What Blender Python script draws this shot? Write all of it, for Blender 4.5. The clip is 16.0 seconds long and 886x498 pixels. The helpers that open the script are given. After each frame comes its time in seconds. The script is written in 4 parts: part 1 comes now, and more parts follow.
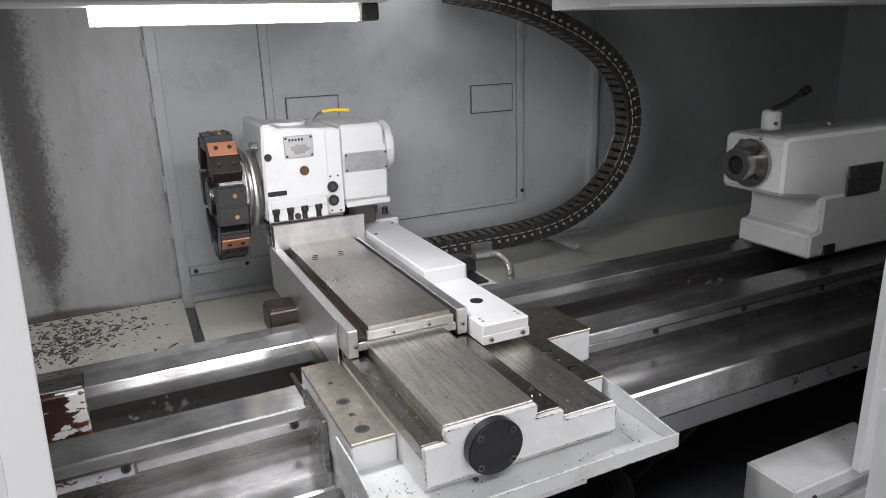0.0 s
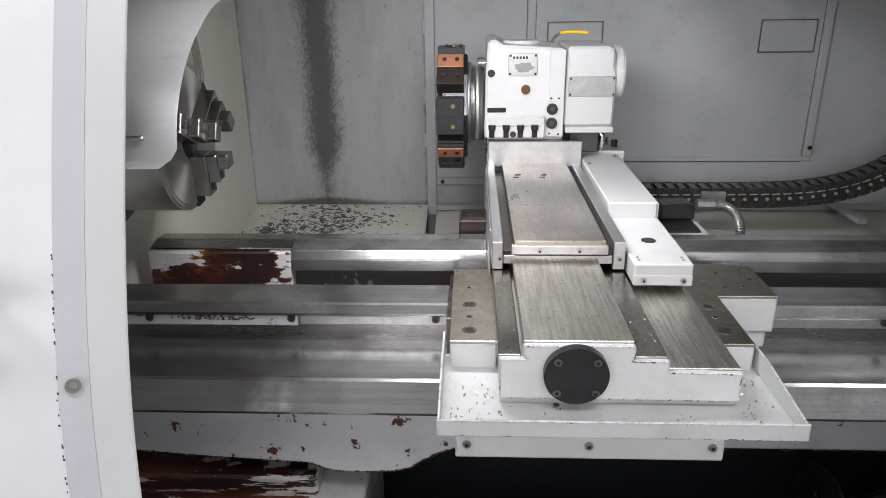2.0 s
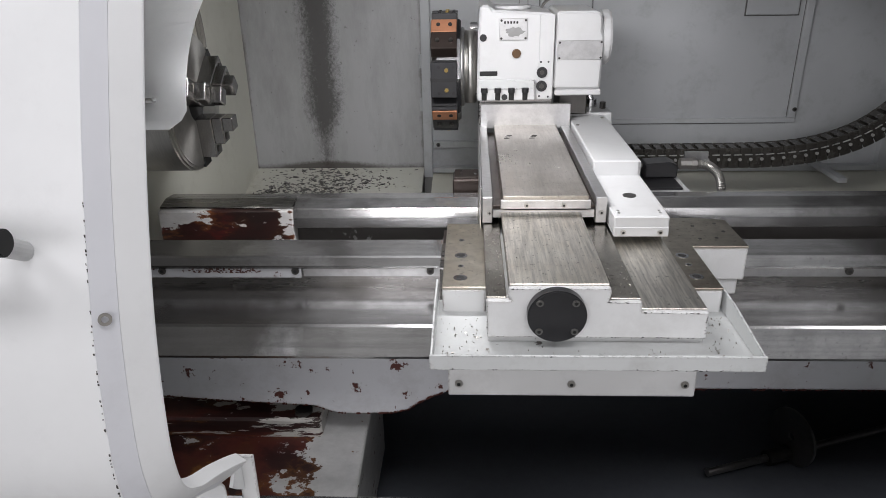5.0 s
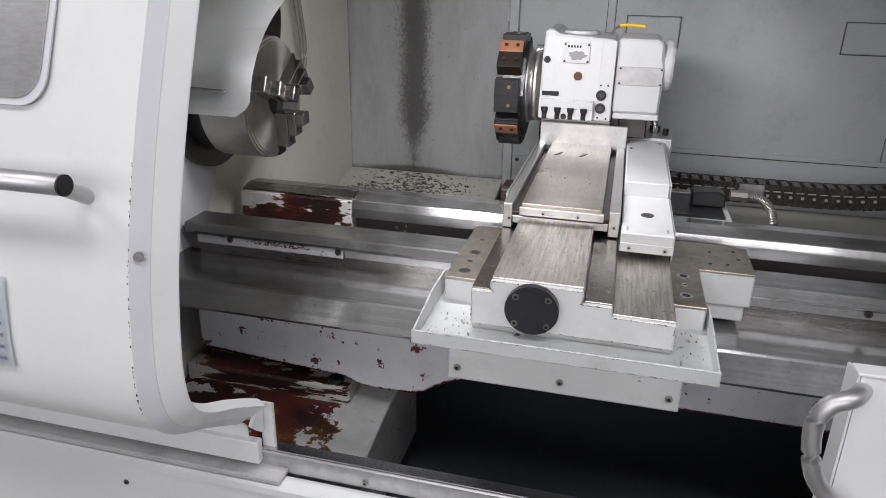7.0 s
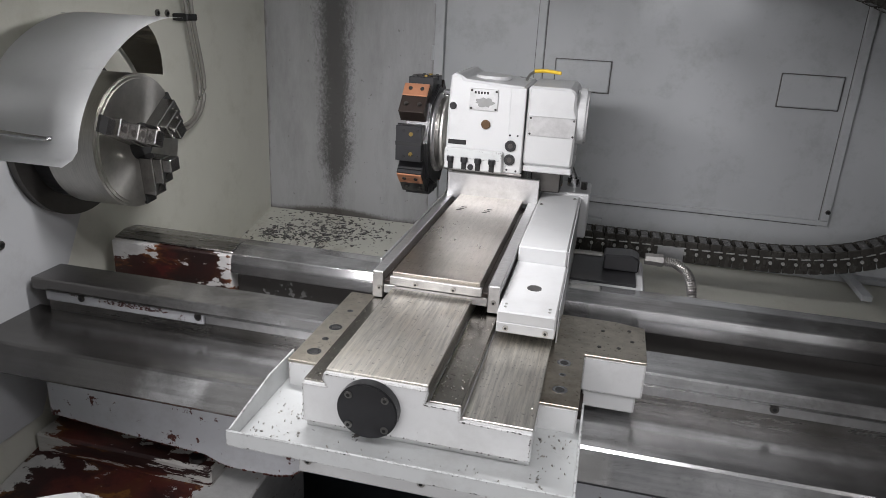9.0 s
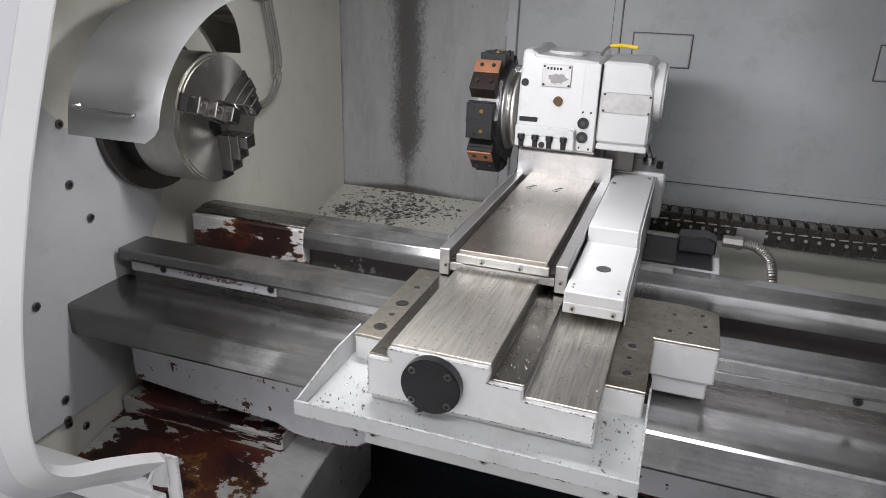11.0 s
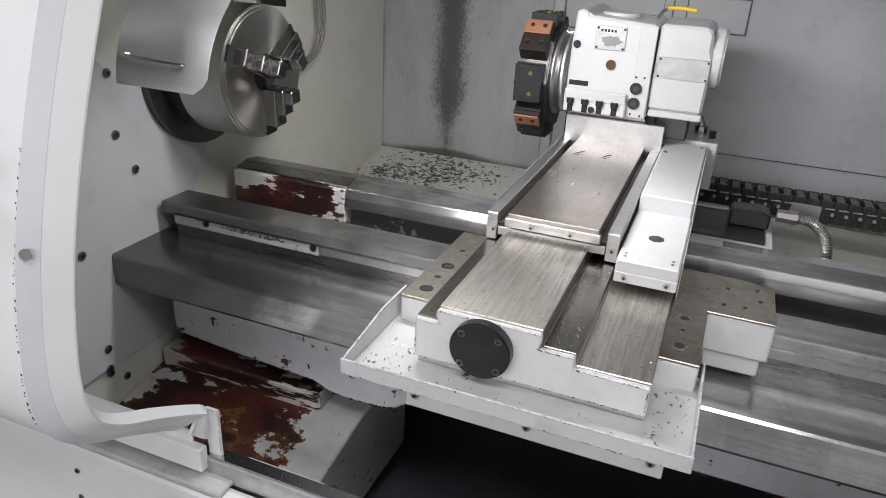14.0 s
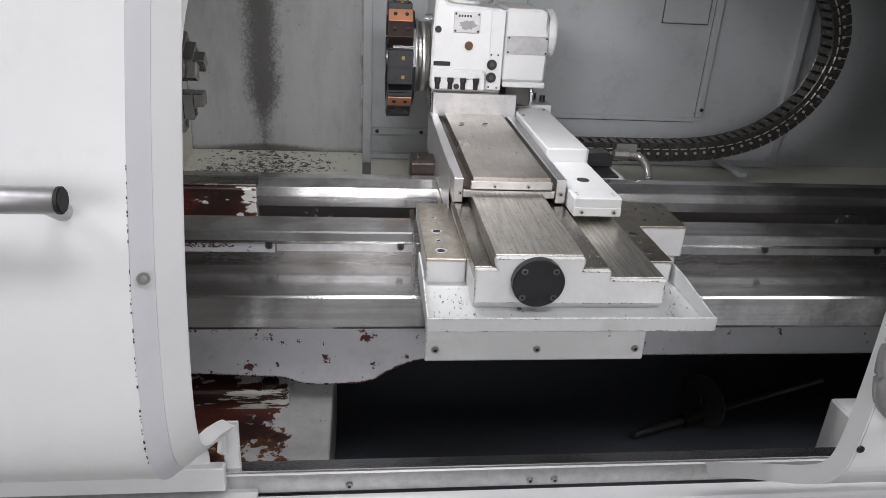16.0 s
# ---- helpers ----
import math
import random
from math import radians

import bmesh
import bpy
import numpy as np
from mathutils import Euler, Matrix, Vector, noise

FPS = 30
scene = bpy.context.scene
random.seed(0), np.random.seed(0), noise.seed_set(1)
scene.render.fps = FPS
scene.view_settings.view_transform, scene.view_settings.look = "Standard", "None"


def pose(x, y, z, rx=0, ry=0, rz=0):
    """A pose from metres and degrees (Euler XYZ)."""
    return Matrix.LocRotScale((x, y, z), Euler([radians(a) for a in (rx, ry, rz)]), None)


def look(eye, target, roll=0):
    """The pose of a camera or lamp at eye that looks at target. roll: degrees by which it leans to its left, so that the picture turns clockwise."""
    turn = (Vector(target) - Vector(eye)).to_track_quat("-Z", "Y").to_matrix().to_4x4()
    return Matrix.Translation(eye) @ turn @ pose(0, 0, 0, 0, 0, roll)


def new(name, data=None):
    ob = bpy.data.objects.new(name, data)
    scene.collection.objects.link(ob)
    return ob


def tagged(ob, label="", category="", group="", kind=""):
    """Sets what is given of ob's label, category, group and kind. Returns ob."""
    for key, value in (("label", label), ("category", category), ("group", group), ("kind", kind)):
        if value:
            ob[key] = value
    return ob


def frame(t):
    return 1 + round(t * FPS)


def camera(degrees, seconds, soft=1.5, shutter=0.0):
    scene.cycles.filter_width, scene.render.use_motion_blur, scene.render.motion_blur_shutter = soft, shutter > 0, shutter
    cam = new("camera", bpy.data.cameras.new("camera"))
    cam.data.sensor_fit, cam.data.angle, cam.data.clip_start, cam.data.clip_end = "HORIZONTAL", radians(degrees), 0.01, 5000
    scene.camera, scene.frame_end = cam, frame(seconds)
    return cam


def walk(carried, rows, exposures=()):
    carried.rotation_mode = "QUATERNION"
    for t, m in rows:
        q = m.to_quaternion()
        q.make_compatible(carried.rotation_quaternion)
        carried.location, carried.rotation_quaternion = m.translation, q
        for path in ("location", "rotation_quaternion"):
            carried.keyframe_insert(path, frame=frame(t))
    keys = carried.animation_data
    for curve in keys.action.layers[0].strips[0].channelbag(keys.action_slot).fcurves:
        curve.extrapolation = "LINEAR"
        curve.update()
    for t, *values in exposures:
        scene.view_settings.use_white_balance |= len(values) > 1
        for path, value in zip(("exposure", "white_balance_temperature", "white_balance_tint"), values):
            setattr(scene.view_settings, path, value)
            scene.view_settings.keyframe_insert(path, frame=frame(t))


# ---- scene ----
cam = camera(64.95, 16.0, 0.85)
ROWS = [
    (0, -0.4933, -0.9333, 1.4843, 72.95, 1.79, -25.70),
    (0.5, -0.3432, -0.9941, 1.4704, 71.96, -0.88, -14.50),
    (1, -0.2257, -1.0373, 1.4508, 70.09, -2.19, -6.32),
    (1.5, -0.1871, -1.0271, 1.4183, 69.70, -1.28, -1.50),
    (2, -0.1814, -1.0156, 1.4145, 69.30, 0.68, 2.36),
    (2.5, -0.1991, -1.0025, 1.4117, 68.81, 2.11, 4.48),
    (3, -0.1943, -1.0008, 1.4077, 68.19, 2.46, 5.21),
    (3.5, -0.1925, -1.0023, 1.4069, 67.74, 1.88, 3.42),
    (4, -0.1818, -1.0143, 1.4128, 67.44, 1.19, 1.84),
    (6.5, -0.0362, -1.2459, 1.4269, 65.80, -1.73, 7.45),
    (7, 0.0895, -1.2304, 1.4311, 68.23, -1.01, 14.45),
    (7.5, 0.1204, -1.1133, 1.4401, 70.40, -0.01, 16.10),
    (8, 0.1472, -0.9686, 1.4471, 72.06, -1.93, 15.34),
    (8.5, 0.2396, -0.9505, 1.4517, 70.94, -2.65, 12.42),
    (9, 0.2732, -0.9764, 1.4633, 70.30, -2.76, 13.61),
    (9.5, 0.2915, -0.9736, 1.4600, 69.75, -1.97, 16.14),
    (12, 0.2710, -0.9683, 1.4605, 67.81, -1.53, 19.90),
    (12.5, 0.2658, -0.9692, 1.4603, 67.69, -1.37, 19.94),
    (13, 0.2641, -0.9676, 1.4563, 67.70, -1.06, 20.46),
    (13.5, 0.2599, -0.9606, 1.4415, 67.54, -1.14, 21.19),
    (14, 0.2363, -0.9640, 1.4397, 65.57, -2.67, 22.30),
    (14.5, 0.1714, -0.9681, 1.4239, 63.72, -4.36, 22.70),
    (15, -0.0813, -0.9787, 1.4238, 63.94, -4.39, 12.59),
    (15.5, -0.2295, -1.0420, 1.4271, 63.79, -2.87, 3.94),
    (16, -0.3410, -1.2133, 1.4245, 66.28, -3.07, -5.69),
]
walk(cam, [(t, pose(x, y, z, rx, ry, rz)) for t, x, y, z, rx, ry, rz in ROWS],
     [(0.0, 0.12), (1.0, 0.04), (2.0, 0.12), (2.5, 0.16), (3.0, 0.06), (4.2, 0.0), (6.3, 0.0), (7.2, 0.04), (8.5, -0.03), (9.5, -0.02), (12.0, 0.09), (13.5, 0.10), (15.0, 0.10), (16.0, -0.03)])

# ---------- light ----------
world = bpy.data.worlds.new("world")
scene.world = world
world.use_nodes = True
world.node_tree.nodes["Background"].inputs[0].default_value = (1.0, 0.98, 1.0, 1)
world.node_tree.nodes["Background"].inputs[1].default_value = 0.25
scene.view_settings.exposure = 0.0


def area_lamp(name, eye, target, sx, sy, power, colour):
    data = bpy.data.lights.new(name, "AREA")
    data.shape, data.size, data.size_y, data.energy, data.color = "RECTANGLE", sx, sy, power, colour
    ob = new(name, data)
    ob.matrix_world = look(eye, target)
    return ob


# the hall's ceiling lamps, and daylight from its window front
for lx in (-3.2, 0.2, 3.6):
    area_lamp("hall_ceiling_lamp", (lx, -2.2, 4.6), (lx * 0.75, -0.2, 0.8), 1.6, 0.9, 55, (0.985, 0.965, 1.0))
area_lamp("hall_window_light", (-0.5, -6.6, 2.8), (-0.1, 0.5, 1.0), 7.0, 2.4, 212, (0.985, 0.962, 1.0))
# the tube of the work lamp under the roof
area_lamp("work_lamp_light", (-0.28, 0.25, 1.505), (-0.2, 0.75, 0.6), 0.45, 0.05, 8.9, (0.985, 0.97, 1.0))

# ---------- materials ----------


def mat_base(name):
    m = bpy.data.materials.new(name)
    m.use_nodes = True
    nt = m.node_tree
    return m, nt, nt.nodes["Principled BSDF"]


def link(nt, a, b):
    nt.links.new(a, b)


def coords(nt, scale=(1, 1, 1)):
    g = nt.nodes.new("ShaderNodeNewGeometry")
    mp = nt.nodes.new("ShaderNodeMapping")
    mp.inputs["Scale"].default_value = scale
    link(nt, g.outputs["Position"], mp.inputs["Vector"])
    return mp.outputs["Vector"]


def noise_node(nt, vec, scale, detail=4.0, rough=0.6):
    n = nt.nodes.new("ShaderNodeTexNoise")
    n.inputs["Scale"].default_value, n.inputs["Detail"].default_value, n.inputs["Roughness"].default_value = scale, detail, rough
    link(nt, vec, n.inputs["Vector"])
    return n.outputs["Fac"]


def ramp(nt, fac, stops):
    r = nt.nodes.new("ShaderNodeValToRGB")
    while len(r.color_ramp.elements) < len(stops):
        r.color_ramp.elements.new(0.5)
    for e, (p, c) in zip(r.color_ramp.elements, stops):
        e.position = p
        e.color = (*c, 1) if len(c) == 3 else c
    link(nt, fac, r.inputs["Fac"])
    return r.outputs["Color"]


def grey(v):
    return (v, v, v)


def math_node(nt, op, a, b=0.0, clamp=False):
    n = nt.nodes.new("ShaderNodeMath")
    n.operation, n.use_clamp = op, clamp
    for i, v in enumerate((a, b)):
        if isinstance(v, (int, float)):
            n.inputs[i].default_value = v
        else:
            link(nt, v, n.inputs[i])
    return n.outputs[0]


def mix_col(nt, fac, a, b):
    n = nt.nodes.new("ShaderNodeMix")
    n.data_type = "RGBA"
    for sock, v in ((n.inputs[0], fac), (n.inputs[6], a), (n.inputs[7], b)):
        if isinstance(v, (int, float)):
            sock.default_value = v
        elif isinstance(v, tuple):
            sock.default_value = (*v, 1)
        else:
            link(nt, v, sock)
    return n.outputs[2]


def bump(nt, b, height, strength=0.1, dist=0.002):
    n = nt.nodes.new("ShaderNodeBump")
    n.inputs["Strength"].default_value, n.inputs["Distance"].default_value = strength, dist
    link(nt, height, n.inputs["Height"])
    link(nt, n.outputs[0], b.inputs["Normal"])


def painted(name, colour, dirt=(0.16, 0.14, 0.12), rough=0.38, chips=0.0, chip_colour=(0.07, 0.06, 0.055), dirt_amount=0.25, orange=0.15, edge_wear_corner_shade=0.0):
    """Machine enamel: slight mottling, grime and, where asked, chipped spots, worn edges and darkened corners."""
    m, nt, b = mat_base(name)
    v = coords(nt)
    big = noise_node(nt, v, 2.3, 5, 0.65)
    fine = noise_node(nt, v, 48.0, 4, 0.7)
    c = mix_col(nt, ramp(nt, big, [(0.3, grey(0)), (0.75, grey(1))]), colour, tuple(x * 0.9 for x in colour))
    grime = math_node(nt, "MULTIPLY", ramp(nt, noise_node(nt, v, 7.0, 8, 0.75), [(0.52, grey(0)), (0.8, grey(1))]), dirt_amount)
    c = mix_col(nt, grime, c, dirt)
    if chips > 0:
        mask = noise_node(nt, v, 26.0, 6, 0.7)
        region = noise_node(nt, v, 3.1, 3, 0.6)
        mask = math_node(nt, "ADD", mask, math_node(nt, "MULTIPLY", region, 0.55))
        edge = 1.08 - chips
        chip = ramp(nt, mask, [(max(edge, 0.02), grey(0)), (min(edge + 0.012, 1.0), grey(1))])
        c = mix_col(nt, chip, c, chip_colour)
        h = math_node(nt, "SUBTRACT", math_node(nt, "MULTIPLY", fine, orange), chip)
        bump(nt, b, h, 0.35, 0.0012)
        link(nt, math_node(nt, "ADD", math_node(nt, "MULTIPLY", chip, 0.3), rough), b.inputs["Roughness"])
    else:
        bump(nt, b, fine, 0.06 + orange * 0.2, 0.001)
        link(nt, math_node(nt, "ADD", math_node(nt, "MULTIPLY", big, 0.16), rough - 0.08), b.inputs["Roughness"])
    # worn chips on outer edges; inner corners get shade painted in as well
    if edge_wear_corner_shade > 0:
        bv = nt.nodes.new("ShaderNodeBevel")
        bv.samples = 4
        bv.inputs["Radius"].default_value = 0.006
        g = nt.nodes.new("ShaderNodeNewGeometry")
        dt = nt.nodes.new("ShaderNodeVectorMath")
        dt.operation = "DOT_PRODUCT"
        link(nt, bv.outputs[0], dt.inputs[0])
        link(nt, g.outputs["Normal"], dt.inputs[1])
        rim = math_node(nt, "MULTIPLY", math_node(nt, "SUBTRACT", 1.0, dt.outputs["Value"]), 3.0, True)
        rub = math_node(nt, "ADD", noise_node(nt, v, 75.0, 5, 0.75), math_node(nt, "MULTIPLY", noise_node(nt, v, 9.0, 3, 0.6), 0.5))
        rub = ramp(nt, rub, [(0.86 - edge_wear_corner_shade, grey(0)), (0.90 - edge_wear_corner_shade, grey(1))])
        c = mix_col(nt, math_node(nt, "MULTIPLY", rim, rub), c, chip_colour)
    link(nt, c, b.inputs["Base Color"])
    return m


def steel(name, colour=(0.52, 0.51, 0.49), rough=0.22, streak=(2, 60, 60), stain=0.35, stain_colour=(0.12, 0.105, 0.085), wear=0.12, metal=1.0, scratch=0.3, speck=0.0, relief=0.12, dim_left=None, far=0.62):
    """Ground or scraped steel: streaks along one way, oily stains."""
    m, nt, b = mat_base(name)
    v = coords(nt)
    s = noise_node(nt, coords(nt, streak), 6.0, 5, 0.7)
    big = noise_node(nt, v, 5.0, 6, 0.7)
    c = mix_col(nt, math_node(nt, "MULTIPLY", ramp(nt, big, [(0.42, grey(0)), (0.72, grey(1))]), stain), colour, stain_colour)
    c = mix_col(nt, math_node(nt, "MULTIPLY", ramp(nt, s, [(0.38, grey(0)), (0.66, grey(1))]), scratch), c, tuple(x * 0.38 for x in colour))
    if speck > 0:
        sp = ramp(nt, noise_node(nt, v, 130.0, 3, 0.6), [(0.62, grey(0)), (0.68, grey(1))])
        c = mix_col(nt, math_node(nt, "MULTIPLY", sp, speck), c, (0.05, 0.04, 0.03))
    r = math_node(nt, "ADD", math_node(nt, "MULTIPLY", s, wear), math_node(nt, "MULTIPLY", big, 0.14))
    if dim_left is not None:
        # ends of the way dimmed: left less rubbed, dark reflections put into the colour
        sep = nt.nodes.new("ShaderNodeSeparateXYZ")
        link(nt, v, sep.inputs[0])
        ends = math_node(nt, "MAXIMUM", math_node(nt, "SUBTRACT", dim_left, sep.outputs[0]), math_node(nt, "SUBTRACT", sep.outputs[0], far))
        dim_ends = math_node(nt, "MULTIPLY", ends, 3.5)
        dim_ends = math_node(nt, "ADD", dim_ends, math_node(nt, "MULTIPLY", math_node(nt, "SUBTRACT", big, 0.5), 1.6), True)
        c = mix_col(nt, math_node(nt, "MULTIPLY", dim_ends, 0.86), c, (0.105, 0.098, 0.092))
        r = math_node(nt, "ADD", r, math_node(nt, "MULTIPLY", dim_ends, 0.06))
    link(nt, c, b.inputs["Base Color"])
    b.inputs["Metallic"].default_value = metal
    link(nt, math_node(nt, "ADD", r, rough - 0.1), b.inputs["Roughness"])
    bump(nt, b, s, relief, 0.0006)
    return m


def plain(name, colour, rough=0.5, metal=0.0, vary=0.25):
    m, nt, b = mat_base(name)
    n = noise_node(nt, coords(nt), 30.0, 5, 0.7)
    c = mix_col(nt, n, tuple(x * (1 - vary) for x in colour), tuple(min(1, x * (1 + vary)) for x in colour))
    link(nt, c, b.inputs["Base Color"])
    b.inputs["Metallic"].default_value = metal
    link(nt, math_node(nt, "ADD", math_node(nt, "MULTIPLY", n, 0.2), rough - 0.1), b.inputs["Roughness"])
    bump(nt, b, n, 0.08, 0.0008)
    return m


def rusty(name, paint, cut=0.5, dark=(0.028, 0.008, 0.006), red=(0.055, 0.014, 0.011), orange=(0.20, 0.085, 0.02), stretch=(1.0, 1.0, 2.2), mid=-0.74, half=0.17, oil=None, kept=None):
    """Old enamel flaked off in sheets, red primer and oily rust beneath."""
    m, nt, b = mat_base(name)
    v = coords(nt, stretch)
    a = noise_node(nt, v, 13.0, 8, 0.68)
    f = noise_node(nt, v, 34.0, 5, 0.7)
    under = ramp(nt, noise_node(nt, v, 5.2, 5, 0.65), [(0.38, dark), (0.48, (0.036, 0.011, 0.010)), (0.555, red), (0.61, (0.085, 0.026, 0.014)), (0.635, orange), (0.665, (0.10, 0.03, 0.015)), (0.69, dark)])
    sep = nt.nodes.new("ShaderNodeSeparateXYZ")
    link(nt, coords(nt), sep.inputs[0])
    away = math_node(nt, "SUBTRACT", math_node(nt, "ABSOLUTE", math_node(nt, "SUBTRACT", sep.outputs[0], mid)), half)
    away = math_node(nt, "MAXIMUM", math_node(nt, "MINIMUM", math_node(nt, "MULTIPLY", away, 1.6), 0.14), -0.10)
    mask = math_node(nt, "ADD", math_node(nt, "ADD", a, away), math_node(nt, "MULTIPLY", f, 0.2))
    if kept:
        # enamel still on above a height, left of a place
        side = math_node(nt, "MULTIPLY", math_node(nt, "SUBTRACT", kept[0], sep.outputs[0]), 9.0, True)
        over = math_node(nt, "MAXIMUM", math_node(nt, "MINIMUM", math_node(nt, "MULTIPLY", math_node(nt, "SUBTRACT", sep.outputs[2], kept[1]), 9.0), 0.25), -0.12)
        mask = math_node(nt, "ADD", mask, math_node(nt, "MULTIPLY", side, over))
    flake = ramp(nt, mask, [(cut, grey(0)), (cut + 0.01, grey(1))])
    rim = ramp(nt, mask, [(cut - 0.085, grey(0)), (cut - 0.03, grey(1))])
    rim = math_node(nt, "MULTIPLY", rim, ramp(nt, noise_node(nt, v, 7.0, 4, 0.6), [(0.45, grey(0)), (0.58, grey(1))]))
    under = mix_col(nt, math_node(nt, "MULTIPLY", rim, 0.6), under, orange)
    if oil:
        soak = math_node(nt, "SUBTRACT", 1.0, math_node(nt, "MULTIPLY", math_node(nt, "ABSOLUTE", math_node(nt, "SUBTRACT", sep.outputs[0], oil[0])), 1.0 / oil[1]), True)
        soak = ramp(nt, math_node(nt, "ADD", soak, math_node(nt, "SUBTRACT", noise_node(nt, v, 9.0, 5, 0.65), 0.5)), [(0.2, grey(0)), (0.5, grey(1))])
        under = mix_col(nt, math_node(nt, "MULTIPLY", soak, 0.85), under, (0.016, 0.010, 0.009))
    crumbs = ramp(nt, noise_node(nt, v, 55.0, 3, 0.6), [(0.70, grey(0)), (0.72, grey(1))])
    flake = math_node(nt, "MAXIMUM", flake, math_node(nt, "MULTIPLY", crumbs, 0.6))
    old = mix_col(nt, noise_node(nt, v, 16.0, 6, 0.75), tuple(x * 0.55 for x in paint), tuple(min(0.8, x * 1.25) for x in paint))
    c = mix_col(nt, flake, under, old)
    link(nt, c, b.inputs["Base Color"])
    link(nt, math_node(nt, "ADD", math_node(nt, "MULTIPLY", f, 0.3), 0.25), b.inputs["Roughness"])
    bump(nt, b, math_node(nt, "ADD", flake, math_node(nt, "MULTIPLY", f, 0.3)), 0.5, 0.0016)
    return m


WHITE = (0.68, 0.685, 0.68)
CREAM = (0.64, 0.635, 0.56)
M_door = painted("door_enamel", (0.78, 0.79, 0.79), rough=0.33, chips=0.05, dirt_amount=0.1)
M_band = painted("door_band_enamel", (0.68, 0.69, 0.72), rough=0.35, chips=0.05, chip_colour=(0.1, 0.09, 0.08), dirt_amount=0.15)
M_white = painted("white_enamel", WHITE, rough=0.35, chips=0.10, chip_colour=(0.09, 0.07, 0.055), dirt_amount=0.25, edge_wear_corner_shade=0.19)
M_chipped = painted("chipped_white_enamel", WHITE, rough=0.35, chips=0.19, chip_colour=(0.11, 0.02, 0.013), dirt_amount=0.3, edge_wear_corner_shade=0.17)
M_clean = painted("clean_white_enamel", (0.59, 0.595, 0.595), rough=0.3, dirt_amount=0.16)
M_tray = painted("tray_enamel", (0.56, 0.575, 0.57), rough=0.38, chips=0.13, dirt_amount=0.4, edge_wear_corner_shade=0.1)
# headstock wall tone with its shade painted in
M_wall_shade = painted("shaded_wall_enamel", (0.52, 0.53, 0.54), rough=0.4, chips=0.05, dirt_amount=0.3)
M_wall = painted("enclosure_enamel", (0.45, 0.465, 0.475), dirt=(0.18, 0.175, 0.16), rough=0.4, chips=0.05, dirt_amount=0.5)
M_cream = painted("headstock_enamel", CREAM, dirt=(0.3, 0.28, 0.2), rough=0.42, chips=0.06, dirt_amount=0.35)
M_pan = painted("pan_enamel", (0.58, 0.58, 0.52), dirt=(0.25, 0.22, 0.14), rough=0.33, chips=0.20, chip_colour=(0.05, 0.045, 0.04), dirt_amount=0.8)
M_bedpaint = painted("bed_enamel", (0.52, 0.53, 0.55), rough=0.4, chips=0.20, chip_colour=(0.075, 0.02, 0.014), dirt_amount=0.35, edge_wear_corner_shade=0.1)
M_rust = rusty("flaked_foot", (0.55, 0.55, 0.54), 0.62, dark=(0.022, 0.009, 0.008), red=(0.085, 0.02, 0.015), stretch=(0.75, 1.0, 2.2), mid=-0.78, half=0.20)
M_rustpad = rusty("flaked_pad", (0.50, 0.49, 0.46), 0.62, dark=(0.022, 0.009, 0.008), red=(0.085, 0.02, 0.015), stretch=(0.5, 1.0, 3.6), mid=-0.78, half=0.15)
M_rustend = rusty("flaked_rail_end", (0.62, 0.61, 0.60), 0.605, stretch=(0.8, 1.0, 1.8), mid=-0.79, half=0.15, red=(0.10, 0.014, 0.012), orange=(0.24, 0.085, 0.022), oil=(-0.705, 0.12), kept=(-0.80, 0.772))
M_way = steel("ground_way", (0.72, 0.72, 0.72), 0.14, (0.35, 13, 13), 0.6, (0.11, 0.105, 0.10), 0.10, scratch=0.42, speck=0.3, metal=0.88, relief=0.03, dim_left=-0.36)
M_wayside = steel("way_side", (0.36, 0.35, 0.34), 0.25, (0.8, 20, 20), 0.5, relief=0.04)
M_slide = steel("scraped_slide", (0.86, 0.83, 0.76), 0.27, (24, 1.3, 14), 0.5, (0.36, 0.29, 0.19), 0.2, scratch=0.75, speck=0.6)
M_groove = steel("dark_groove", (0.42, 0.40, 0.36), 0.20, (10, 1.0, 10), 0.7, (0.10, 0.08, 0.055), 0.15, speck=0.6)
M_plate = steel("cover_plate", (0.50, 0.47, 0.43), 0.30, (30, 3, 30), 0.5, (0.2, 0.16, 0.11), 0.06, speck=0.35)
M_sheet = steel("bright_sheet", (0.62, 0.62, 0.62), 0.36, (6, 60, 6), 0.1)
M_saddle = steel("saddle_top", (0.56, 0.52, 0.44), 0.30, (8, 8, 30), 0.85, (0.13, 0.09, 0.055), speck=0.6)
M_wing = steel("stained_wing", (0.74, 0.70, 0.61), 0.32, (8, 8, 30), 0.6, (0.20, 0.15, 0.09), speck=0.5)
M_chuck = steel("chuck_steel", (0.40, 0.39, 0.38), 0.20, (90, 4, 4), 0.2)
M_turned = steel("turned_steel", (0.50, 0.49, 0.46), 0.30, (90, 4, 4), 0.2)
tb = M_turned.node_tree.nodes["Principled BSDF"]
tb.inputs["Anisotropic"].default_value = 0.85
tn = M_turned.node_tree.nodes.new("ShaderNodeTangent")
tn.direction_type, tn.axis = "RADIAL", "X"
link(M_turned.node_tree, tn.outputs[0], tb.inputs["Tangent"])
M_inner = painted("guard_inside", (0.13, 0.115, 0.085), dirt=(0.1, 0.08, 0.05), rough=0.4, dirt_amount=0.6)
M_chrome = steel("polished_metal", (0.65, 0.65, 0.66), 0.16, (20, 20, 20), 0.1)
M_black = plain("black_oxide", (0.03, 0.03, 0.032), 0.33, 0.3)
M_rubber = plain("black_rubber", (0.015, 0.015, 0.015), 0.6)
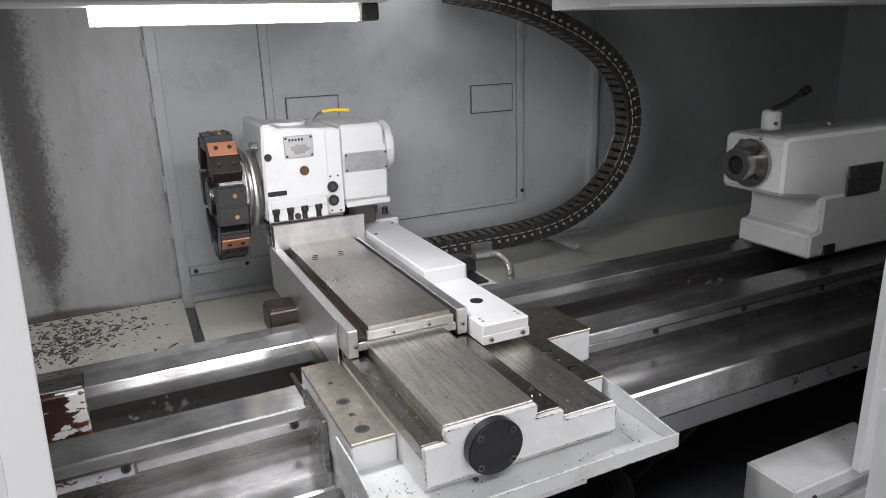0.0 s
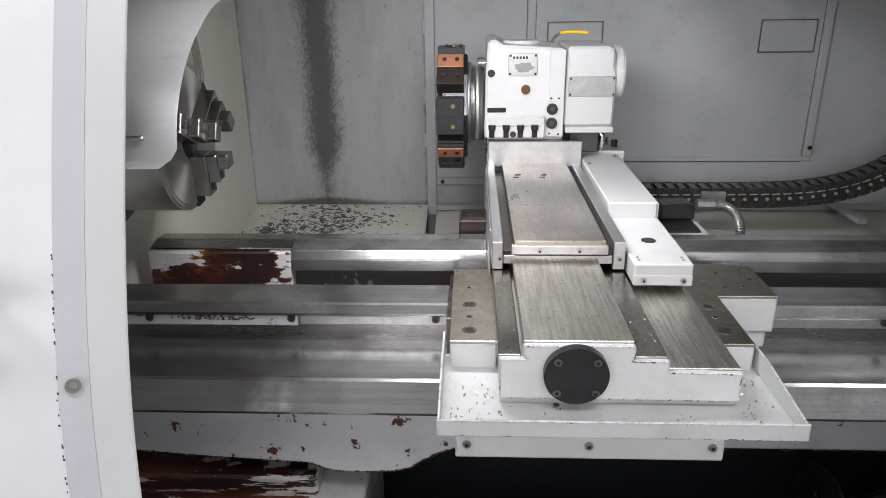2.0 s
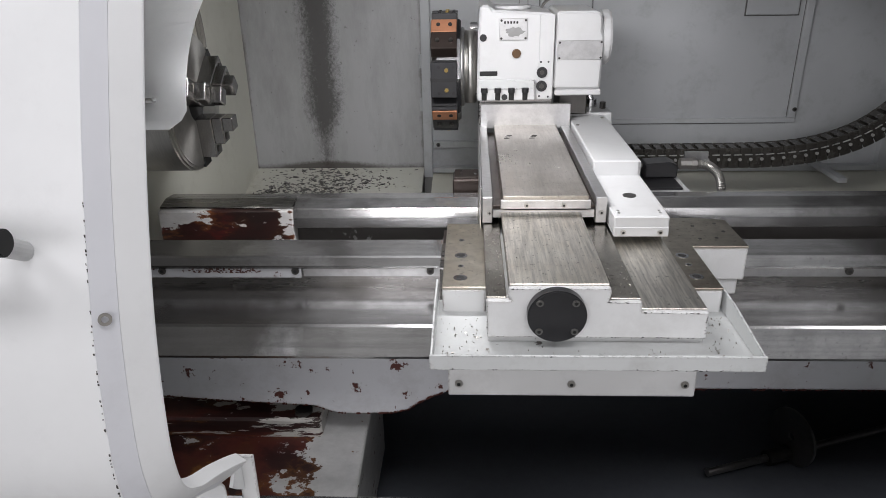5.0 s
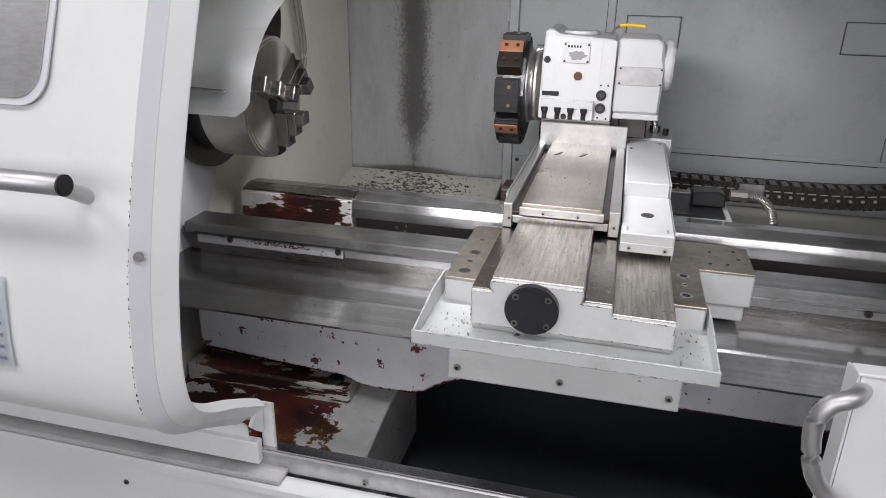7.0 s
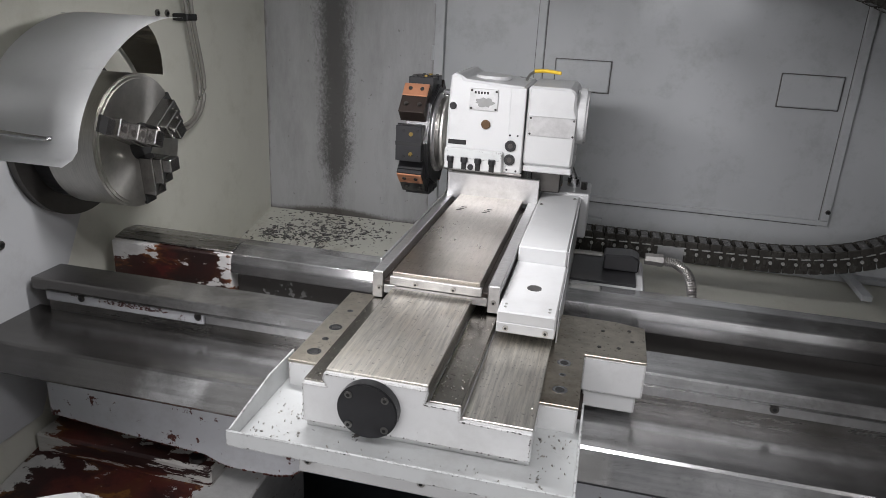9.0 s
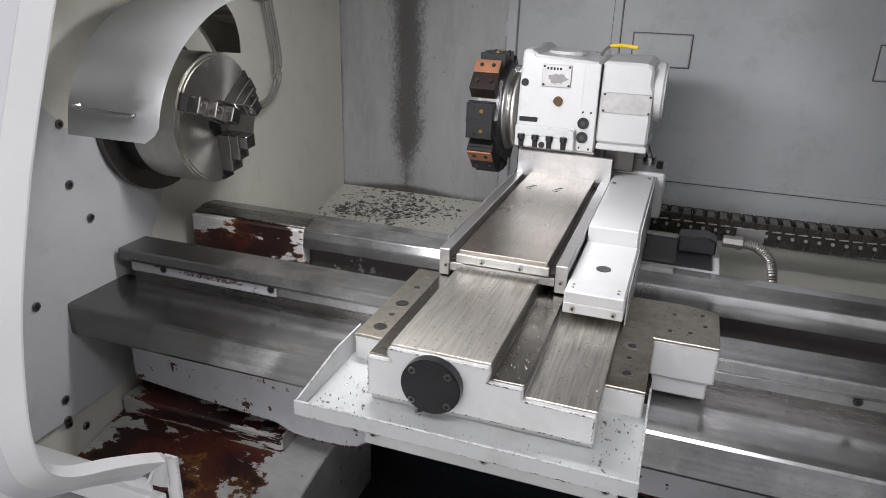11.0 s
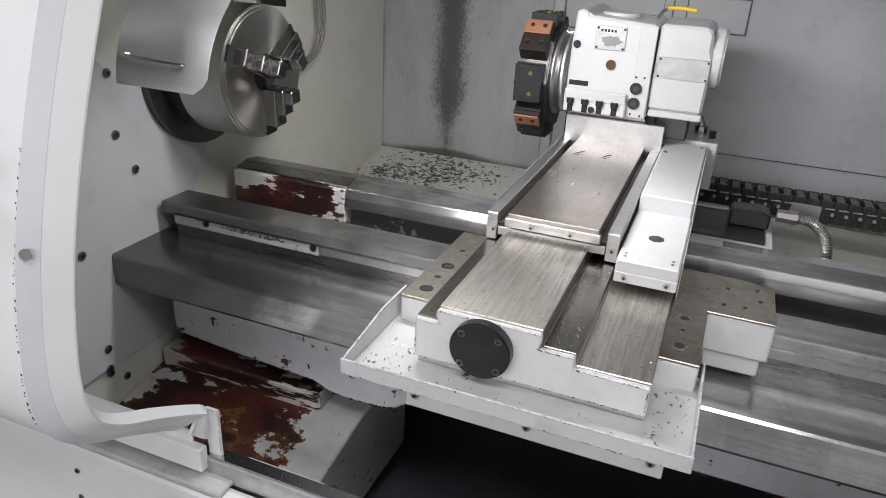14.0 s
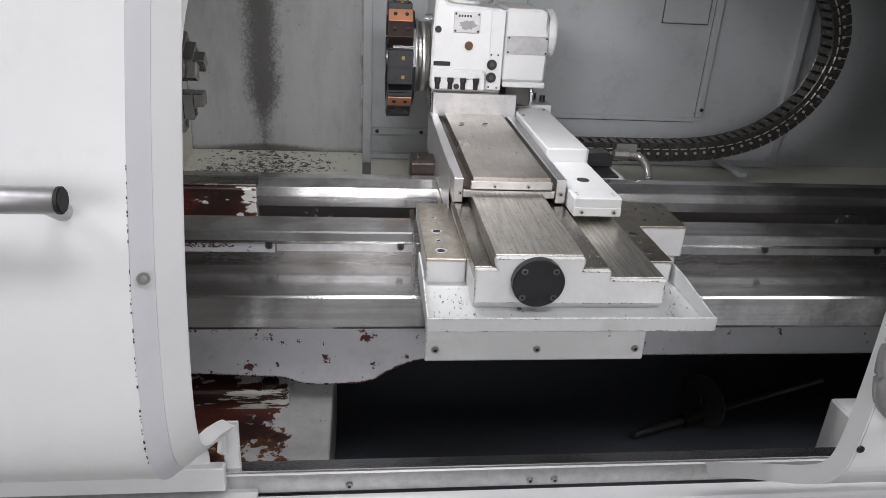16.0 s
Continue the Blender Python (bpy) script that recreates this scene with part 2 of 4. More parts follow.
M_screw = plain("dark_screw", (0.10, 0.095, 0.09), 0.35, 0.9)
M_pin_glint = plain("bright_pin_glint", (0.6, 0.6, 0.58), 0.3, 0.5)
M_zincdark = plain("dulled_screw", (0.26, 0.255, 0.245), 0.3, 1.0)
M_zinc = plain("zinc_screw", (0.42, 0.41, 0.39), 0.32, 1.0)
M_copper = plain("tarnished_copper", (0.50, 0.23, 0.13), 0.42, 0.6)
M_brown = plain("browned_steel", (0.04, 0.03, 0.026), 0.38, 0.5)
M_brass = plain("brass", (0.55, 0.40, 0.14), 0.3, 1.0)
M_bronze = plain("tarnished_bronze", (0.16, 0.10, 0.06), 0.35, 0.8)
M_yellow = plain("yellow_grip", (0.75, 0.50, 0.03), 0.45, 0, 0.1)
M_chain = plain("chain_plastic", (0.05, 0.047, 0.042), 0.26, 0.0, 0.5)
# one dark tone for the sump, pan floor and back of the casting
M_pit = plain("dark_pit", (0.085, 0.092, 0.105), 0.4)
M_oily = painted("oily_casting", (0.10, 0.095, 0.09), rough=0.3, chips=0.12, chip_colour=(0.4, 0.4, 0.4), dirt=(0.03, 0.02, 0.015), dirt_amount=0.6)
M_hallfloor = plain("hall_floor", (0.18, 0.18, 0.17), 0.6)
M_hall = plain("hall_paint", (0.72, 0.72, 0.72), 0.7)
M_hose = plain("grey_hose", (0.20, 0.19, 0.17), 0.45)
M_braid = steel("bright_braid", (0.42, 0.41, 0.39), 0.34, (8, 8, 8), 0.15, metal=0.7)
M_alu = steel("matt_aluminium", (0.66, 0.66, 0.67), 0.42, (3, 3, 3), 0.1)
M_grimy = painted("grimy_enamel", (0.5, 0.5, 0.5), rough=0.4, chips=0.1, chip_colour=(0.06, 0.055, 0.05), dirt=(0.10, 0.095, 0.09), dirt_amount=0.8)
M_worn = plain("worn_plate", (0.24, 0.24, 0.235), 0.5, 0.3)
M_chip = plain("metal_chip", (0.45, 0.43, 0.40), 0.3, 1.0)
M_gap = plain("black_gap", (0.01, 0.01, 0.01), 0.7)


def streaked_wall():
    """The left back panel: enamel with one long oily run down it."""
    m, nt, b = mat_base("streaked_enamel")
    v = coords(nt)
    sep = nt.nodes.new("ShaderNodeSeparateXYZ")
    link(nt, v, sep.inputs[0])
    big = noise_node(nt, v, 2.3, 5, 0.65)
    f = noise_node(nt, coords(nt, (1.2, 1, 0.85)), 95.0, 6, 0.85)
    wob = noise_node(nt, coords(nt, (1, 1, 0.6)), 5.0, 3, 0.6)
    x = math_node(nt, "ADD", sep.outputs[0], math_node(nt, "MULTIPLY", math_node(nt, "SUBTRACT", wob, 0.5), 0.05))
    d = math_node(nt, "ABSOLUTE", math_node(nt, "ADD", x, 0.732))
    core = math_node(nt, "SUBTRACT", 1.0, math_node(nt, "MULTIPLY", d, 8.6), True)
    # the run thins out to specks where the oil stopped
    thin = math_node(nt, "MULTIPLY", math_node(nt, "SUBTRACT", 0.86, sep.outputs[2]), 3.4, True)
    core = math_node(nt, "SUBTRACT", core, math_node(nt, "MINIMUM", thin, 0.42))
    core = math_node(nt, "ADD", core, math_node(nt, "MULTIPLY", math_node(nt, "SUBTRACT", f, 0.5), 1.5))
    run = ramp(nt, core, [(0.30, grey(0)), (0.72, grey(1))])
    halo = math_node(nt, "SUBTRACT", 1.0, math_node(nt, "MULTIPLY", d, 5.0), True)
    pool = math_node(nt, "MULTIPLY", halo, 0.55)
    foot = math_node(nt, "SUBTRACT", 1.0, math_node(nt, "MULTIPLY", math_node(nt, "ABSOLUTE", math_node(nt, "SUBTRACT", sep.outputs[2], 0.638)), 22.0), True)
    foot = ramp(nt, math_node(nt, "ADD", math_node(nt, "MULTIPLY", foot, math_node(nt, "ADD", 0.5, pool)), math_node(nt, "MULTIPLY", f, 0.5)), [(0.55, grey(0)), (0.8, grey(1))])
    c = mix_col(nt, big, (0.43, 0.435, 0.44), (0.36, 0.365, 0.365))
    film_ = ramp(nt, noise_node(nt, coords(nt, (1.6, 1, 0.45)), 3.4, 8, 0.75), [(0.45, grey(0)), (0.75, grey(1))])
    c = mix_col(nt, math_node(nt, "MULTIPLY", film_, 0.55), c, (0.16, 0.155, 0.145))
    spots = ramp(nt, noise_node(nt, v, 38.0, 4, 0.7), [(0.66, grey(0)), (0.70, grey(1))])
    c = mix_col(nt, math_node(nt, "MULTIPLY", spots, 0.5), c, (0.09, 0.08, 0.07))
    c = mix_col(nt, math_node(nt, "MULTIPLY", halo, 0.22), c, (0.16, 0.15, 0.135))
    c = mix_col(nt, math_node(nt, "MULTIPLY", run, 0.86), c, (0.055, 0.052, 0.05))
    seam = math_node(nt, "MULTIPLY", math_node(nt, "SUBTRACT", math_node(nt, "ABSOLUTE", math_node(nt, "ADD", sep.outputs[0], 0.682)), 0.306), 30.0, True)
    seam = ramp(nt, math_node(nt, "ADD", math_node(nt, "MULTIPLY", seam, 0.5), math_node(nt, "MULTIPLY", noise_node(nt, coords(nt, (1, 1, 0.5)), 17.0, 6, 0.75), 0.8)), [(0.62, grey(0)), (0.86, grey(1))])
    c = mix_col(nt, math_node(nt, "MULTIPLY", seam, 0.75), c, (0.07, 0.06, 0.045))
    c = mix_col(nt, math_node(nt, "MULTIPLY", foot, 0.8), c, (0.06, 0.05, 0.04))
    link(nt, c, b.inputs["Base Color"])
    b.inputs["Roughness"].default_value = 0.42
    bump(nt, b, f, 0.1, 0.001)
    return m


M_streak = streaked_wall()

# ---------- building helpers ----------
BASE = {}


def thing(name, at, label, category, group="", kind="", size=(1, 1, 1), move=(0, 0, 0)):
    """An empty at the thing's base; size and move carry its own drawing into the machine."""
    ob = new(name)
    ob.empty_display_size = 0.05
    ob.location = [a * k + m for a, k, m in zip(at, size, move)]
    ob.scale = size
    BASE[ob.name] = Vector(at)
    return tagged(ob, label, category, group, kind)


def mesh_of(name, bm, material, origin):
    me = bpy.data.meshes.new(name)
    bmesh.ops.recalc_face_normals(bm, faces=bm.faces)
    bmesh.ops.translate(bm, verts=bm.verts, vec=-origin)
    bm.to_mesh(me)
    bm.free()
    me.materials.append(material)
    return me


def part(name, bm, material, parent, label="", smooth=False):
    origin = BASE[parent.name]
    me = mesh_of(name, bm, material, origin)
    if smooth:
        for p in me.polygons:
            p.use_smooth = True
    ob = new(name, me)
    ob.parent = parent
    BASE[ob.name] = origin
    return tagged(ob, label)


def single(name, bm, material, label="", category="", kind="", at=(0, 0, 0), smooth=False):
    me = mesh_of(name, bm, material, Vector(at))
    if smooth:
        for p in me.polygons:
            p.use_smooth = True
    ob = new(name, me)
    ob.location = at
    BASE[ob.name] = Vector(at)
    return tagged(ob, label, category, "", kind)


def box(x0, x1, y0, y1, z0, z1, bev=0.0015, bm=None, seg=1):
    bm2 = bmesh.new()
    bmesh.ops.create_cube(bm2, size=1, matrix=Matrix.LocRotScale(((x0 + x1) / 2, (y0 + y1) / 2, (z0 + z1) / 2), None, (x1 - x0, y1 - y0, z1 - z0)))
    if bev:
        bmesh.ops.bevel(bm2, geom=list(bm2.edges), offset=bev, segments=seg, affect="EDGES", clamp_overlap=True)
    return merge(bm, bm2)


def merge(bm, bm2):
    if bm is None:
        return bm2
    me = bpy.data.meshes.new("tmp")
    bm2.to_mesh(me)
    bm2.free()
    bm.from_mesh(me)
    bpy.data.meshes.remove(me)
    return bm


def cyl(p, axis, r, length, seg=24, r2=None, bm=None, bev=0.0):
    """A cylinder or cone from p along axis."""
    bm2 = bmesh.new()
    d = Vector(axis).normalized()
    m = Matrix.Translation(Vector(p) + d * length / 2) @ d.to_track_quat("Z", "Y").to_matrix().to_4x4()
    bmesh.ops.create_cone(bm2, cap_ends=True, segments=seg, radius1=r, radius2=r if r2 is None else r2, depth=length, matrix=m)
    if bev:
        es = [e for e in bm2.edges if any(len(f.verts) > 4 for f in e.link_faces)]
        bmesh.ops.bevel(bm2, geom=es, offset=bev, segments=2, affect="EDGES")
    return merge(bm, bm2)


def ring(p, axis, r0, r1, length, seg=32, bm=None):
    """A tube from p along axis."""
    d = Vector(axis).normalized()
    q = d.to_track_quat("Z", "Y")
    bm2 = bmesh.new()
    loops = []
    for r, h in ((r1, 0), (r1, length), (r0, length), (r0, 0)):
        loops.append([bm2.verts.new(Vector(p) + q @ Vector((r * math.cos(2 * math.pi * i / seg), r * math.sin(2 * math.pi * i / seg), h))) for i in range(seg)])
    for k in range(4):
        a, b = loops[k], loops[(k + 1) % 4]
        for i in range(seg):
            bm2.faces.new((a[i], a[(i + 1) % seg], b[(i + 1) % seg], b[i]))
    return merge(bm, bm2)


def prism(outline, axis, lo, hi, bev=0.0015, bm=None):
    """An outline extruded along an axis: 'x' takes (y, z), 'y' (x, z), 'z' (x, y)."""
    bm2 = bmesh.new()

    def at(u, v, w):
        return {"x": (w, u, v), "y": (u, w, v), "z": (u, v, w)}[axis]
    a = [bm2.verts.new(at(u, v, lo)) for u, v in outline]
    b = [bm2.verts.new(at(u, v, hi)) for u, v in outline]
    n = len(outline)
    bm2.faces.new(a)
    bm2.faces.new(b[::-1])
    for i in range(n):
        bm2.faces.new((a[i], b[i], b[(i + 1) % n], a[(i + 1) % n]))
    bmesh.ops.recalc_face_normals(bm2, faces=bm2.faces)
    if bev:
        bmesh.ops.bevel(bm2, geom=list(bm2.edges), offset=bev, segments=1, affect="EDGES", clamp_overlap=True)
    return merge(bm, bm2)


def smooth_line(pts, n=8):
    """Points along a smooth curve through pts."""
    p = [Vector(q) for q in pts]
    p = [2 * p[0] - p[1]] + p + [2 * p[-1] - p[-2]]
    out = []
    for i in range(1, len(p) - 2):
        for k in range(n):
            t = k / n
            a, b, c, d = p[i - 1], p[i], p[i + 1], p[i + 2]
            out.append(0.5 * (2 * b + (c - a) * t + (2 * a - 5 * b + 4 * c - d) * t * t + (3 * b - a - 3 * c + d) * t ** 3))
    out.append(p[-2])
    return out


def tube(pts, r, seg=12, n=8, bm=None, rib=0.0):
    """A round bar or hose along a smooth line, ribbed where asked."""
    line = smooth_line(pts, n)
    bm2 = bmesh.new()
    rings = []
    up = Vector((0, 0, 1))
    for i, p in enumerate(line):
        d = (line[min(i + 1, len(line) - 1)] - line[max(i - 1, 0)]).normalized()
        s = d.cross(up)
        s = d.cross(Vector((0, 1, 0))) if s.length < 0.2 else s
        s.normalize()
        u = s.cross(d)
        rings.append([bm2.verts.new(p + r * (1 - rib * (i % 2)) * (math.cos(2 * math.pi * k / seg) * s + math.sin(2 * math.pi * k / seg) * u)) for k in range(seg)])
    for a, b in zip(rings, rings[1:]):
        for k in range(seg):
            bm2.faces.new((a[k], a[(k + 1) % seg], b[(k + 1) % seg], b[k]))
    bm2.faces.new(rings[0])
    bm2.faces.new(rings[-1][::-1])
    return merge(bm, bm2)


def screw(p, axis, parent, r=0.0055, h=0.004, material=None, name="screw"):
    """A socket-head screw, proud of its surface, with a dark socket."""
    bm = cyl(p, axis, r, h, 14, bev=r * 0.18)
    ob = part(name, bm, material or M_zinc, parent)
    d = Vector(axis).normalized()
    part("socket", cyl(Vector(p) + d * (h - 0.001), axis, r * 0.5, 0.0014, 6), M_gap, ob)
    return ob


CX = 0.028          # the carriage's place along the bed
CY = -0.008         # how far its slide is fed in

# ---------- the machine's setting ----------
# hall floor and the shell of the hall, far behind the camera
single("floor", box(-9, 9, -8, 5, -0.1, 0, 0), M_hallfloor, "grey concrete workshop floor", "floor", "structure")
single("wall_south", box(-9, 9, -8.2, -8, 0, 6, 0), M_hall, "plain painted workshop wall", "wall", "structure")
single("wall_north", box(-9, 9, 5, 5.2, 0, 6, 0), M_hall, "plain painted workshop wall", "wall", "structure")
single("wall_west", box(-9.2, -9, -8, 5, 0, 6, 0), M_hall, "plain painted workshop wall", "wall", "structure")
single("wall_east", box(9, 9.2, -8, 5, 0, 6, 0), M_hall, "plain painted workshop wall", "wall", "structure")
single("ceiling", box(-9, 9, -8, 5, 6, 6.2, 0), M_hall, "plain painted workshop ceiling", "ceiling", "structure")

# back sheet-metal panels of the enclosure
enc = thing("enclosure", (0, 1.53, 0), "grey enamelled sheet-metal lathe enclosure with oily runs", "enclosure", kind="structure")
part("back_panel", box(-1.012, -0.352, 1.521, 1.545, 0.40, 1.64, 0), M_streak, enc, "grey panel with a long black oil run")
part("back_panel", box(-0.318, 1.375, 1.535, 1.56, 0.50, 1.64, 0), M_wall, enc)
part("back_panel", box(1.405, 3.0, 1.535, 1.56, 0.40, 1.64, 0), M_wall, enc)
for x in (-0.335, 1.39):
    part("post", box(x - 0.017, x + 0.017, 1.507, 1.56, 0.60, 1.64, 0.002), M_wall, enc)
for x in (0.02, 1.03):
    st = part("seam_strip", box(x - 0.014, x + 0.014, 1.523, 1.536, 0.82, 1.64, 0.002), M_wall, enc)
    for e in (-0.0165, 0.0145):
        part("joint", box(x + e, x + e + 0.002, 1.5335, 1.5362, 0.82, 1.64, 0), M_oily, st)
part("joint", box(0.035, 1.014, 1.5335, 1.5362, 0.797, 0.7995, 0), M_oily, enc)
part("ledge_strip", box(-0.315, 0.30, 1.515, 1.536, 0.715, 0.742, 0.002), M_wall, enc)
part("ledge_strip", box(0.036, 1.045, 1.525, 1.536, 0.801, 0.819, 0.002), M_wall, enc)
part("ledge_strip", box(-0.318, 1.375, 1.50, 1.536, 0.62, 0.64, 0.002), M_wall, enc)
for z in (0.86, 1.02, 1.26, 1.45):
    part("hinge", cyl((-0.356, 1.512, z), (0, 0, 1), 0.006, 0.05, 10), M_wall, enc)
for x, z in ((-0.295, 0.729), (-0.12, 0.729), (0.06, 0.729), (1.034, 0.852)):
    screw((x, 1.514 if z < 0.8 else 1.521, z), (0, -1, 0), enc, 0.008, 0.005, M_screw)
for x0, x1 in ((0.079, 0.264), (0.808, 0.991)):
    pl = part("access_plate", box(x0, x1, 1.524, 1.536, 1.188, 1.291, 0.003), M_wall, enc)
    part("seal", box(x0 - 0.0035, x1 + 0.0035, 1.529, 1.5355, 1.1845, 1.2945, 0.001), M_oily, pl)
part("end_wall", box(2.98, 3.0, -0.12, 1.54, 0.0, 1.64, 0), M_wall, enc)
part("end_wall", prism([(-0.045, 0.0), (-0.045, 0.50), (-0.22, 0.66), (-0.24, 1.1), (-0.05, 1.64), (1.54, 1.64), (1.54, 0.0)], "x", -1.032, -1.012, 0), M_cream, enc, "cream enamelled headstock wall")
# roof with an unseen opening, added to let hall light onto the ways
part("roof", box(-1.5, 0.34, 0.10, 1.56, 1.64, 1.66, 0), M_wall, enc)
part("roof", box(0.34, 0.66, 0.10, 0.42, 1.64, 1.66, 0), M_wall, enc)
part("roof", box(0.66, 3.0, 0.10, 1.56, 1.64, 1.66, 0), M_wall, enc)
part("roof_lip", box(-1.5, 3.0, 0.09, 0.11, 1.55, 1.66, 0.003), M_door, enc)
# sloped chip pan behind the bed
pan = single("chip_pan", prism([(1.53, 0.638), (0.86, 0.50), (0.86, 0.48), (1.53, 0.618)], "x", -1.012, -0.352, 0), M_pan, "", "", "structure")
single("chip_pan_rear", prism([(1.535, 0.62), (0.86, 0.49), (0.86, 0.47), (1.535, 0.60)], "x", -0.318, 2.98, 0), M_cream, "", "", "structure")
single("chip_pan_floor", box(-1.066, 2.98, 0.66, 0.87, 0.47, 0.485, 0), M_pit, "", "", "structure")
rnd = random.Random(11)
bm = bmesh.new()
nests = [(-0.925, 1.33, 0.02), (-0.88, 1.36, 0.035), (-0.78, 1.35, 0.04), (-0.72, 1.32, 0.035), (-0.66, 1.36, 0.035), (-0.70, 1.44, 0.06), (-0.57, 1.40, 0.04)]
for k in range(900):
    if rnd.random() < 0.72:
        nx, ny, ns = rnd.choice(nests)
        x, y = rnd.gauss(nx, ns), rnd.gauss(ny, ns * 0.8)
    else:
        x, y = -0.74 + rnd.gauss(0, 0.13), 1.515 - abs(rnd.gauss(0, 0.13))
    if not -1.0 < x < -0.37 or not 1.0 < y < 1.518:
        continue
    s_ = rnd.uniform(0.0012, 0.0042) * (1.9 if rnd.random() < 0.12 else 1)
    m = Matrix.Translation((x, y, 0.50 + (y - 0.86) * 0.206 + s_ * 0.2)) @ Euler((rnd.uniform(-0.3, 0.3), rnd.uniform(-0.3, 0.3), rnd.random() * 3)).to_matrix().to_4x4() @ Matrix.Diagonal((s_ * 1.6, s_ * 0.6, s_ * 0.25, 1))
    bmesh.ops.create_cube(bm, size=2, matrix=m)
single("oily_swarf", bm, M_oily, "dark oily swarf settled on the chip pan", "swarf", "stuff", (-0.7, 1.45, 0.62))
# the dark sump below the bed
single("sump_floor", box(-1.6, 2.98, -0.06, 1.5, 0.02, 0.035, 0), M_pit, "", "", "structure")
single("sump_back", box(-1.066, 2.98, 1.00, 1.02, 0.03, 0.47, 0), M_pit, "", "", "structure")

# ---------- the bed ----------
X0, X1 = -0.985, 2.5
bed = thing("lathe_bed", (0.4, 0.4, 0.4), "cast lathe bed with ground steel ways and rusty flaked feet", "lathe bed")
# front upper rail, overhanging a screwed strip
part("front_rail", prism([(0.262, 0.786), (0.265, 0.811), (0.362, 0.811), (0.362, 0.775), (0.275, 0.775)], "x", X0, X1, 0.0035), M_way, bed, "ground steel way")
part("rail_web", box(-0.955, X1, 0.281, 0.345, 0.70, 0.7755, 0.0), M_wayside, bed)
part("strip", box(-0.955, -0.545, 0.273, 0.2815, 0.755, 0.785, 0.001), M_bedpaint, bed, "worn painted strip")
part("strip", box(-0.54, X1, 0.274, 0.2815, 0.758, 0.785, 0.001), M_sheet, bed)
for k in range(12):
    x = -0.858 + 0.3005 * k
    screw((x, 0.275, 0.772), (0, -1, 0), bed, 0.0085, 0.006, M_screw)
# lower flat way and its front face
part("front_way", prism([(0.110, 0.727), (0.30, 0.727), (0.30, 0.64), (0.122, 0.64), (0.108, 0.650)], "x", -1.012, X1, 0.0045), M_way, bed, "broad ground steel way")
# rear way
part("rear_rail", prism([(0.527, 0.803), (0.533, 0.824), (0.58, 0.837), (0.632, 0.832), (0.64, 0.775), (0.522, 0.775)], "x", -0.62, X1, 0.002), M_way, bed)
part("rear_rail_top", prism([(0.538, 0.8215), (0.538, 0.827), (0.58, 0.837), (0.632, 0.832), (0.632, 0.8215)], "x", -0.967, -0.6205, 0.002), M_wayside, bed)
part("rear_rail_end", box(-0.967, -0.62, 0.524, 0.63, 0.70, 0.821, 0.003), M_rustend, bed, "rail end with flaked white paint and rust")
part("rear_wall", box(-0.95, X1, 0.56, 0.62, 0.45, 0.776, 0), M_oily, bed, "oily dark casting")
part("inner_web", box(-0.95, X1, 0.36, 0.54, 0.66, 0.70, 0), M_oily, bed, "oily inner trough")
# painted front casting with its arch over the sump
front = [(-0.94, 0.64), (X1, 0.64), (X1, 0.504), (-0.15, 0.506), (-0.212, 0.497), (-0.252, 0.482), (-0.29, 0.460), (-0.312, 0.443), (-0.35, 0.433), (-0.45, 0.430), (-0.49, 0.435), (-0.53, 0.452), (-0.74, 0.464), (-0.94, 0.48)]
part("casting", prism(front, "y", 0.213, 0.25, 0.006), M_bedpaint, bed, "white enamelled casting chipped along its edge")
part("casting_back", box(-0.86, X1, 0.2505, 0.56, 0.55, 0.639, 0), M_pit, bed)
part("foot_pad", box(-1.0, -0.521, 0.218, 0.55, 0.30, 0.412, 0.006), M_rustpad, bed, "rusty foot pad with flaked paint")
part("foot_base", prism([(0.03, 0.10), (0.03, 0.318), (0.07, 0.332), (0.23, 0.364), (0.50, 0.372), (0.50, 0.10)], "x", -1.01, -0.417, 0.004), M_rust, bed, "rusty foot plate with flaked paint")
fb = part("foot_bolt", cyl((-0.566, 0.243, 0.413), (0, 0, 1), 0.021, 0.012, 20, bev=0.002), M_screw, bed, "black socket-head bolt")
part("bolt_socket", cyl((-0.566, 0.243, 0.4185), (0, 0, 1), 0.011, 0.003, 6), M_gap, fb)

# ---------- carriage ----------
sad = thing("lathe_carriage", (0, 0.2, 0.76), "white cast saddle with worn steel top, on the bed ways", "lathe carriage", size=(1.034, 1.04, 1.028), move=(CX, 0.036, -0.054))
part("left_wing", box(-0.240, -0.163, -0.012, 0.292, 0.8802, 0.886, 0.0012), M_wing, sad, "oil-stained steel top")
part("left_body", box(-0.2395, -0.163, -0.0115, 0.292, 0.80, 0.880, 0.002), M_chipped, sad)
part("bridge", box(-0.172, 0.196, 0.292, 0.62, 0.83, 0.866, 0.003), M_saddle, sad)
bmw = prism([(0.186, -0.012), (0.250, -0.012), (0.250, 0.172), (0.360, 0.172), (0.360, 0.318), (0.30, 0.332), (0.186, 0.332)], "y", 0.8792, 0.884, 0.0012)
bmesh.ops.transform(bmw, matrix=Matrix(((1, 0, 0, 0), (0, 0, 1, 0), (0, 1, 0, 0), (0, 0, 0, 1))), verts=bmw.verts)
part("right_wing", bmw, M_saddle, sad, "oil-stained steel top")
part("right_body", box(0.186, 0.2495, -0.0115, 0.302, 0.80, 0.879, 0.002), M_white, sad)
part("right_link", box(0.186, 0.2495, 0.3025, 0.33, 0.82, 0.879, 0.002), M_oily, sad)
part("right_block", box(0.2505, 0.3595, 0.1725, 0.318, 0.81, 0.879, 0.002), M_white, sad)
